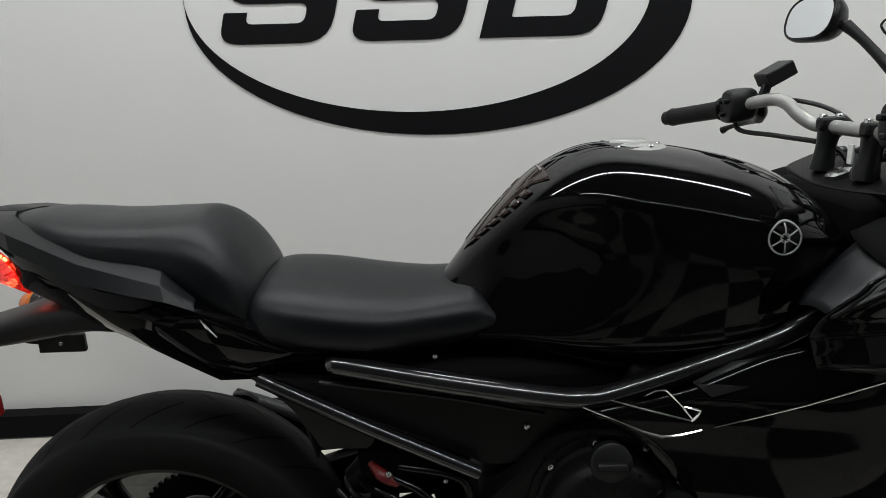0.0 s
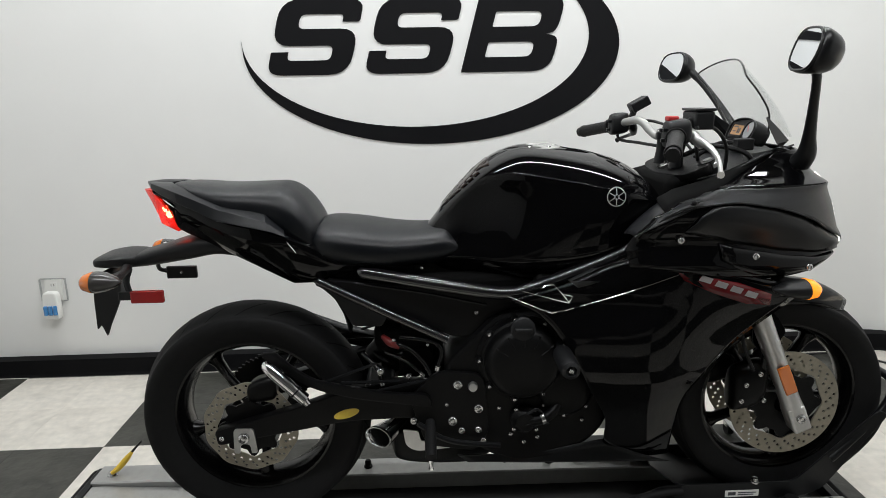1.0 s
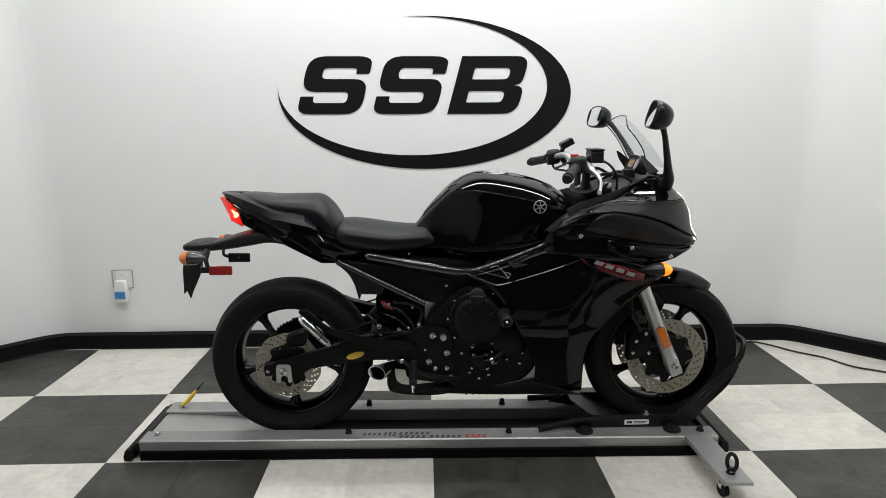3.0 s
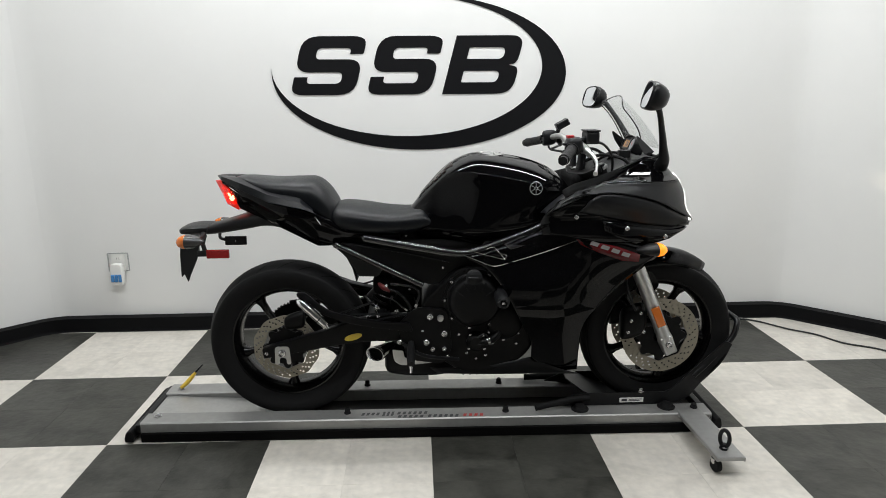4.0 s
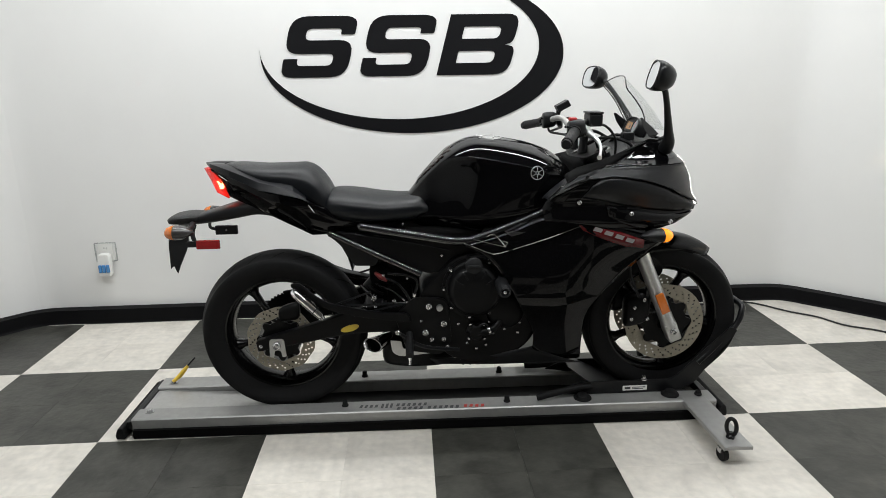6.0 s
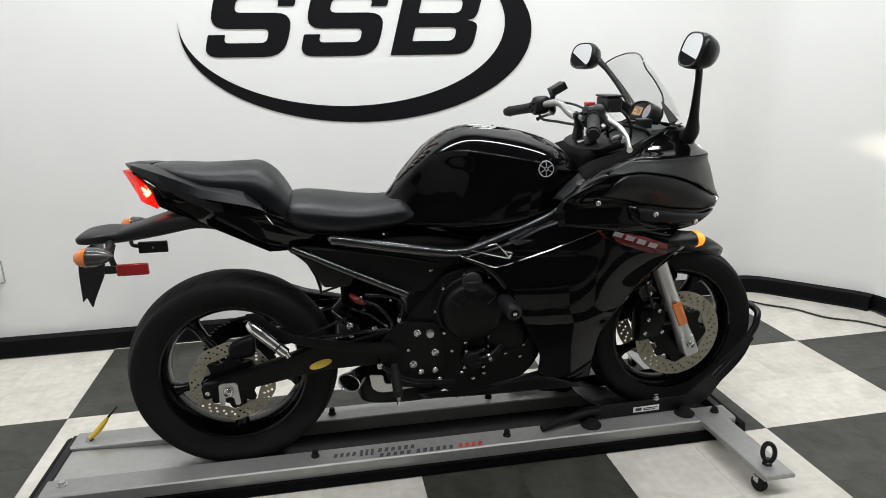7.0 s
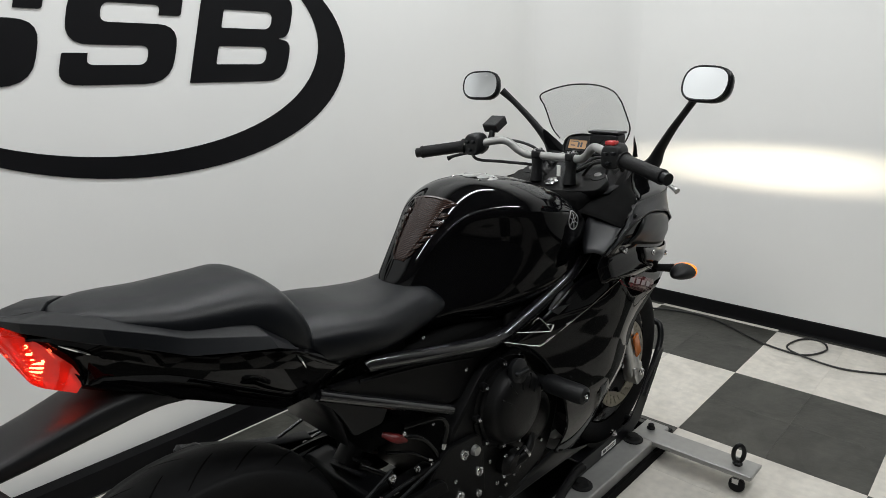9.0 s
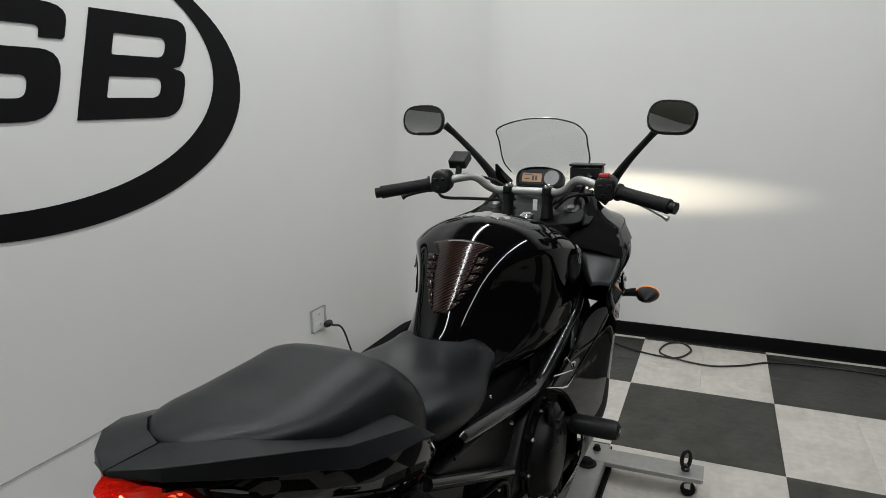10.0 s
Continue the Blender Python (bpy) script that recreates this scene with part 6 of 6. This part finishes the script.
for s in (-1, 1):
    part("fork_cap", lathe([(0, 0.024), (0.010, 0.024), (0.013, 0.020), (0.015, 0.012), (0.022, 0.010), (0.023, 0.0)], (1.848, YC + s * 0.109, 1.004), (-0.4, 0, 0.92), n=20), GREYMETAL, clamp, "silver fork cap")
    part("riser", tube([(1.784, YC + s * 0.055, 0.998), (1.787, YC + s * 0.055, 1.035), (1.790, YC + s * 0.055, 1.064)], [0.019, 0.015, 0.018], n=14), SATIN, bike)
    part("riser_cap", box(1.770, 1.810, YC + s * 0.055 - 0.012, YC + s * 0.055 + 0.012, 1.060, 1.084), SATIN, bike, bevel=0.006)
    for dx in (-0.013, 0.013):
        bolt(1.790 + dx, YC + s * 0.055, 1.085, bike, 0.006, (0, 0, 1))
    # grips and switch blocks
    d0, d1 = Vector((1.705, YC + s * 0.253, 1.088)), Vector((1.652, YC + s * 0.380, 1.066))
    g = [d0.lerp(d1, f) for f in (0, 0.04, 0.08, 0.5, 0.92, 0.96, 1.0)]
    grip = part("grip", tube([tuple(p) for p in g], [0.022, 0.022, 0.0175, 0.0170, 0.0175, 0.0185, 0.0175], n=18, steps=3), GRIP, bike, "black rubber hand grip")
    e0, e1 = d1, d1 + (d1 - d0).normalized() * 0.016
    part("bar_end", tube([tuple(e0), tuple(e1)], 0.0145, n=14, steps=2), SATIN, bike)
    sw = part("switch_block", superloft([(1.690, 0.016, 1.110, 1.092, 1.074), (1.697, 0.026, 1.124, 1.092, 1.064), (1.735, 0.026, 1.127, 1.097, 1.070), (1.745, 0.018, 1.114, 1.097, 1.082)], yc=YC + s * 0.222, e=3.0), PLASTIC, bike, "black switch block")
    for k, (dy, dz) in enumerate(((-0.012, 0.012), (0.010, 0.010), (0.0, -0.012))):
        part("button", box(1.682, 1.694, YC + s * 0.222 + dy - 0.006, YC + s * 0.222 + dy + 0.006, 1.092 + dz - 0.004, 1.092 + dz + 0.004), GREYPLAST, sw, bevel=0.002)
    part("lever_bracket", tube([(1.735, YC + s * 0.215, 1.104), (1.758, YC + s * 0.222, 1.086), (1.768, YC + s * 0.245, 1.068)], [0.013, 0.013, 0.010], n=10), ALLOY if s < 0 else SATIN, bike)
    up = 0.018 if s > 0 else 0.0
    part("lever", tube([(1.756, YC + s * 0.235, 1.082), (1.774, YC + s * 0.268, 1.066), (1.776, YC + s * 0.310, 1.046 + up * 0.6), (1.764, YC + s * 0.352, 1.027 + up), (1.757, YC + s * 0.370, 1.019 + up)], [0.0085, 0.0078, 0.0055, 0.0050, 0.0078], n=10), ALLOY if s < 0 else SATIN, bike, "polished silver brake lever" if s < 0 else "black clutch lever")
part("kill_switch", box(1.694, 1.718, YC - 0.232, YC - 0.206, 1.122, 1.133), REDSWITCH, bike, "red stop switch", bevel=0.003)
res = part("brake_reservoir", box(1.768, 1.812, YC - 0.200, YC - 0.118, 1.100, 1.141), PLASTIC, bike, "black brake fluid reservoir", bevel=0.005)
part("reservoir_lid", box(1.766, 1.814, YC - 0.202, YC - 0.116, 1.1415, 1.1475), SATIN, res, bevel=0.002)
part("reservoir_stem", tube([(1.775, YC - 0.165, 1.115), (1.752, YC - 0.180, 1.106)], 0.014, n=10), SATIN, res)
pod = part("toggle_box", box(1.736, 1.788, YC + 0.164, YC + 0.214, 1.138, 1.164), PLASTIC, bike, "small black accessory box on the bar", bevel=0.003)
pod.data.transform(Matrix.Translation((1.762, YC + 0.189, 1.151)) @ pose(0, 0, 0, 0, -28, 0) @ Matrix.Translation((-1.762, -YC - 0.189, -1.151)))
part("box_stem", tube([(1.738, YC + 0.185, 1.104), (1.752, YC + 0.187, 1.142)], 0.009, n=8), SATIN, bike)
part("ignition_lock", lathe([(0, 0.020), (0.012, 0.020), (0.014, 0.014), (0.015, 0.0)], (1.782, YC, 0.992), (-0.4, 0, 0.92), n=6), STEEL, bike)
part("key_tag", box(1.776, 1.780, YC - 0.030, YC - 0.018, 1.018, 1.048), WHITE, bike, bevel=0.001)
for pts, r in ((((1.718, YC + 0.240, 1.075), (1.724, YC + 0.222, 1.050), (1.765, YC + 0.150, 1.044), (1.81, YC + 0.06, 1.03), (1.84, YC + 0.03, 0.96)), 0.0045), (((1.765, YC + 0.24, 1.095), (1.79, YC + 0.17, 1.105), (1.83, YC + 0.10, 1.085), (1.87, YC + 0.06, 1.03)), 0.0040), (((1.74, YC - 0.235, 1.085), (1.77, YC - 0.19, 1.07), (1.81, YC - 0.11, 1.055), (1.85, YC - 0.04, 0.99)), 0.0045), (((1.77, YC - 0.20, 1.105), (1.83, YC - 0.16, 1.10), (1.88, YC - 0.12, 1.05), (1.89, YC - 0.09, 0.97)), 0.0045)):
    part("control_cable", tube(pts, r, n=8), CORD, bike)
part("steering_shroud", box(1.74, 1.86, YC - 0.125, YC + 0.125, 0.90, 0.985), DEEP, bike, bevel=0.02)

# mirrors
for s in (-1, 1):
    c = Vector((1.928, YC - 0.348, 1.262)) if s < 0 else Vector((1.928, YC + 0.374, 1.254))
    n = Vector((-1, 0.12 if s < 0 else -0.25, 0.28)).normalized()
    u = Vector((0, 1, 0)) - n * n.y
    u.normalize()
    v = n.cross(u) * (1 if n.cross(u).z > 0 else -1)
    loop = round_loop([(-0.060, -0.034, 0.045), (0.056, -0.040, 0.040), (0.064, 0.030, 0.045), (-0.052, 0.040, 0.045)], 6)
    loop = [(p * s * 1.10, q * 1.24) for p, q in loop]
    rings = []
    for f, dist in ((0.90, -0.012), (1.0, -0.006), (1.02, 0.0), (0.98, 0.012), (0.87, 0.027), (0.70, 0.040), (0.46, 0.050), (0.18, 0.055)):
        rings.append([tuple(c - n * dist + (u * p + v * q) * f) for p, q in loop])
    mirror = part("mirror", skin(rings), SATIN, bike, "black rear-view mirror", smooth=50)
    bm = bmesh.new()
    bm.faces.new([bm.verts.new(c + n * 0.0125 + (u * p + v * q) * 0.90) for p, q in loop])
    part("mirror_glass", bm, MIRROR, mirror, "mirror glass", smooth=0)
    part("mirror_rim", tube([tuple(c + n * 0.0115 + (u * p + v * q) * 0.93) for p, q in loop + loop[:1]], 0.003, n=6, steps=1), SATIN, mirror)
    part("mirror_stem", tube([(2.045, YC + s * 0.150, 1.016), (2.046, YC + s * 0.172, 1.042), (2.036, YC + s * 0.192, 1.082), (2.012, YC + s * 0.235, 1.142), (1.982, YC + s * 0.287, 1.203), (1.958, YC + s * 0.318, 1.238)], [0.025, 0.021, 0.0145, 0.0108, 0.0094, 0.0118], n=12), PLASTIC, bike, "black mirror stem")

# clutter round the fork head: hoses, wire loom and connector
for pts, r in ((((1.80, YC - 0.06, 1.03), (1.85, YC - 0.10, 1.055), (1.92, YC - 0.13, 1.04), (1.95, YC - 0.13, 1.00)), 0.006), (((1.79, YC + 0.07, 1.03), (1.86, YC + 0.11, 1.06), (1.93, YC + 0.13, 1.03)), 0.006), (((1.84, YC - 0.03, 1.02), (1.89, YC - 0.07, 1.06), (1.95, YC - 0.10, 1.05)), 0.005)):
    part("wire_loom", tube(pts, r, n=8), GRIP, bike)
part("connector", box(1.905, 1.945, YC - 0.125, YC - 0.095, 1.045, 1.072), PLASTIC, bike, bevel=0.003)
for s in (-1, 1):
    part("dash_wing", skin([[(1.93, YC + s * 0.095, 1.030), (1.985, YC + s * 0.105, 1.040), (2.02, YC + s * 0.10, 1.050)], [(1.925, YC + s * 0.125, 1.010), (1.985, YC + s * 0.138, 1.030), (2.03, YC + s * 0.125, 1.045)], [(1.915, YC + s * 0.152, 0.995), (1.975, YC + s * 0.152, 1.025), (2.03, YC + s * 0.135, 1.042)]], closed=False), SATIN, bike, thick=0.003, smooth=30)

# the whole motorcycle stands slightly askew, like its dolly
PIVOT = Vector((1.75, YC, 0))
bike.rotation_euler.z = radians(-0.8)
bike.location = PIVOT + Matrix.Rotation(radians(-0.8), 3, "Z") @ (bike.location - PIVOT)

# ---- floor tiles, each a piece of its own ----
def tile_mesh(name, w, d, mat):
    g, b, h = 0.00012, 0.0005, 0.004
    bm = bmesh.new()
    lo = [(g, g), (w - g, g), (w - g, d - g), (g, d - g)]
    hi = [(g + b, g + b), (w - g - b, g + b), (w - g - b, d - g - b), (g + b, d - g - b)]
    v = [bm.verts.new((x, y, -h)) for x, y in lo] + [bm.verts.new((x, y, -0.0006)) for x, y in lo] + [bm.verts.new((x, y, 0)) for x, y in hi]
    for k in (0, 4):
        for i in range(4):
            j = (i + 1) % 4
            bm.faces.new((v[k + i], v[k + j], v[k + 4 + j], v[k + 4 + i]))
    bm.faces.new(v[8:])
    me = bpy.data.meshes.new(name)
    bm.to_mesh(me)
    bm.free()
    me.materials.append(mat)
    return me


tiles = {}
for i in range(math.floor(LEFT / TILE), math.ceil(RIGHT / TILE)):
    for j in range(math.floor(FRONT / TILE), math.ceil(BACK / TILE)):
        x0, y0 = max(i * TILE, LEFT), max(j * TILE, FRONT)
        x1, y1 = min((i + 1) * TILE, RIGHT), min((j + 1) * TILE, BACK)
        white = (i // 2 + j // 2) % 2 == 0
        key = (white, round(x1 - x0, 4), round(y1 - y0, 4))
        if key not in tiles:
            tiles[key] = tile_mesh("tile", x1 - x0, y1 - y0, TILE_WHITE if white else TILE_DARK)
        ob = new("tile", tiles[key])
        ob.parent = floor
        ob.location = (x0, y0, 0)
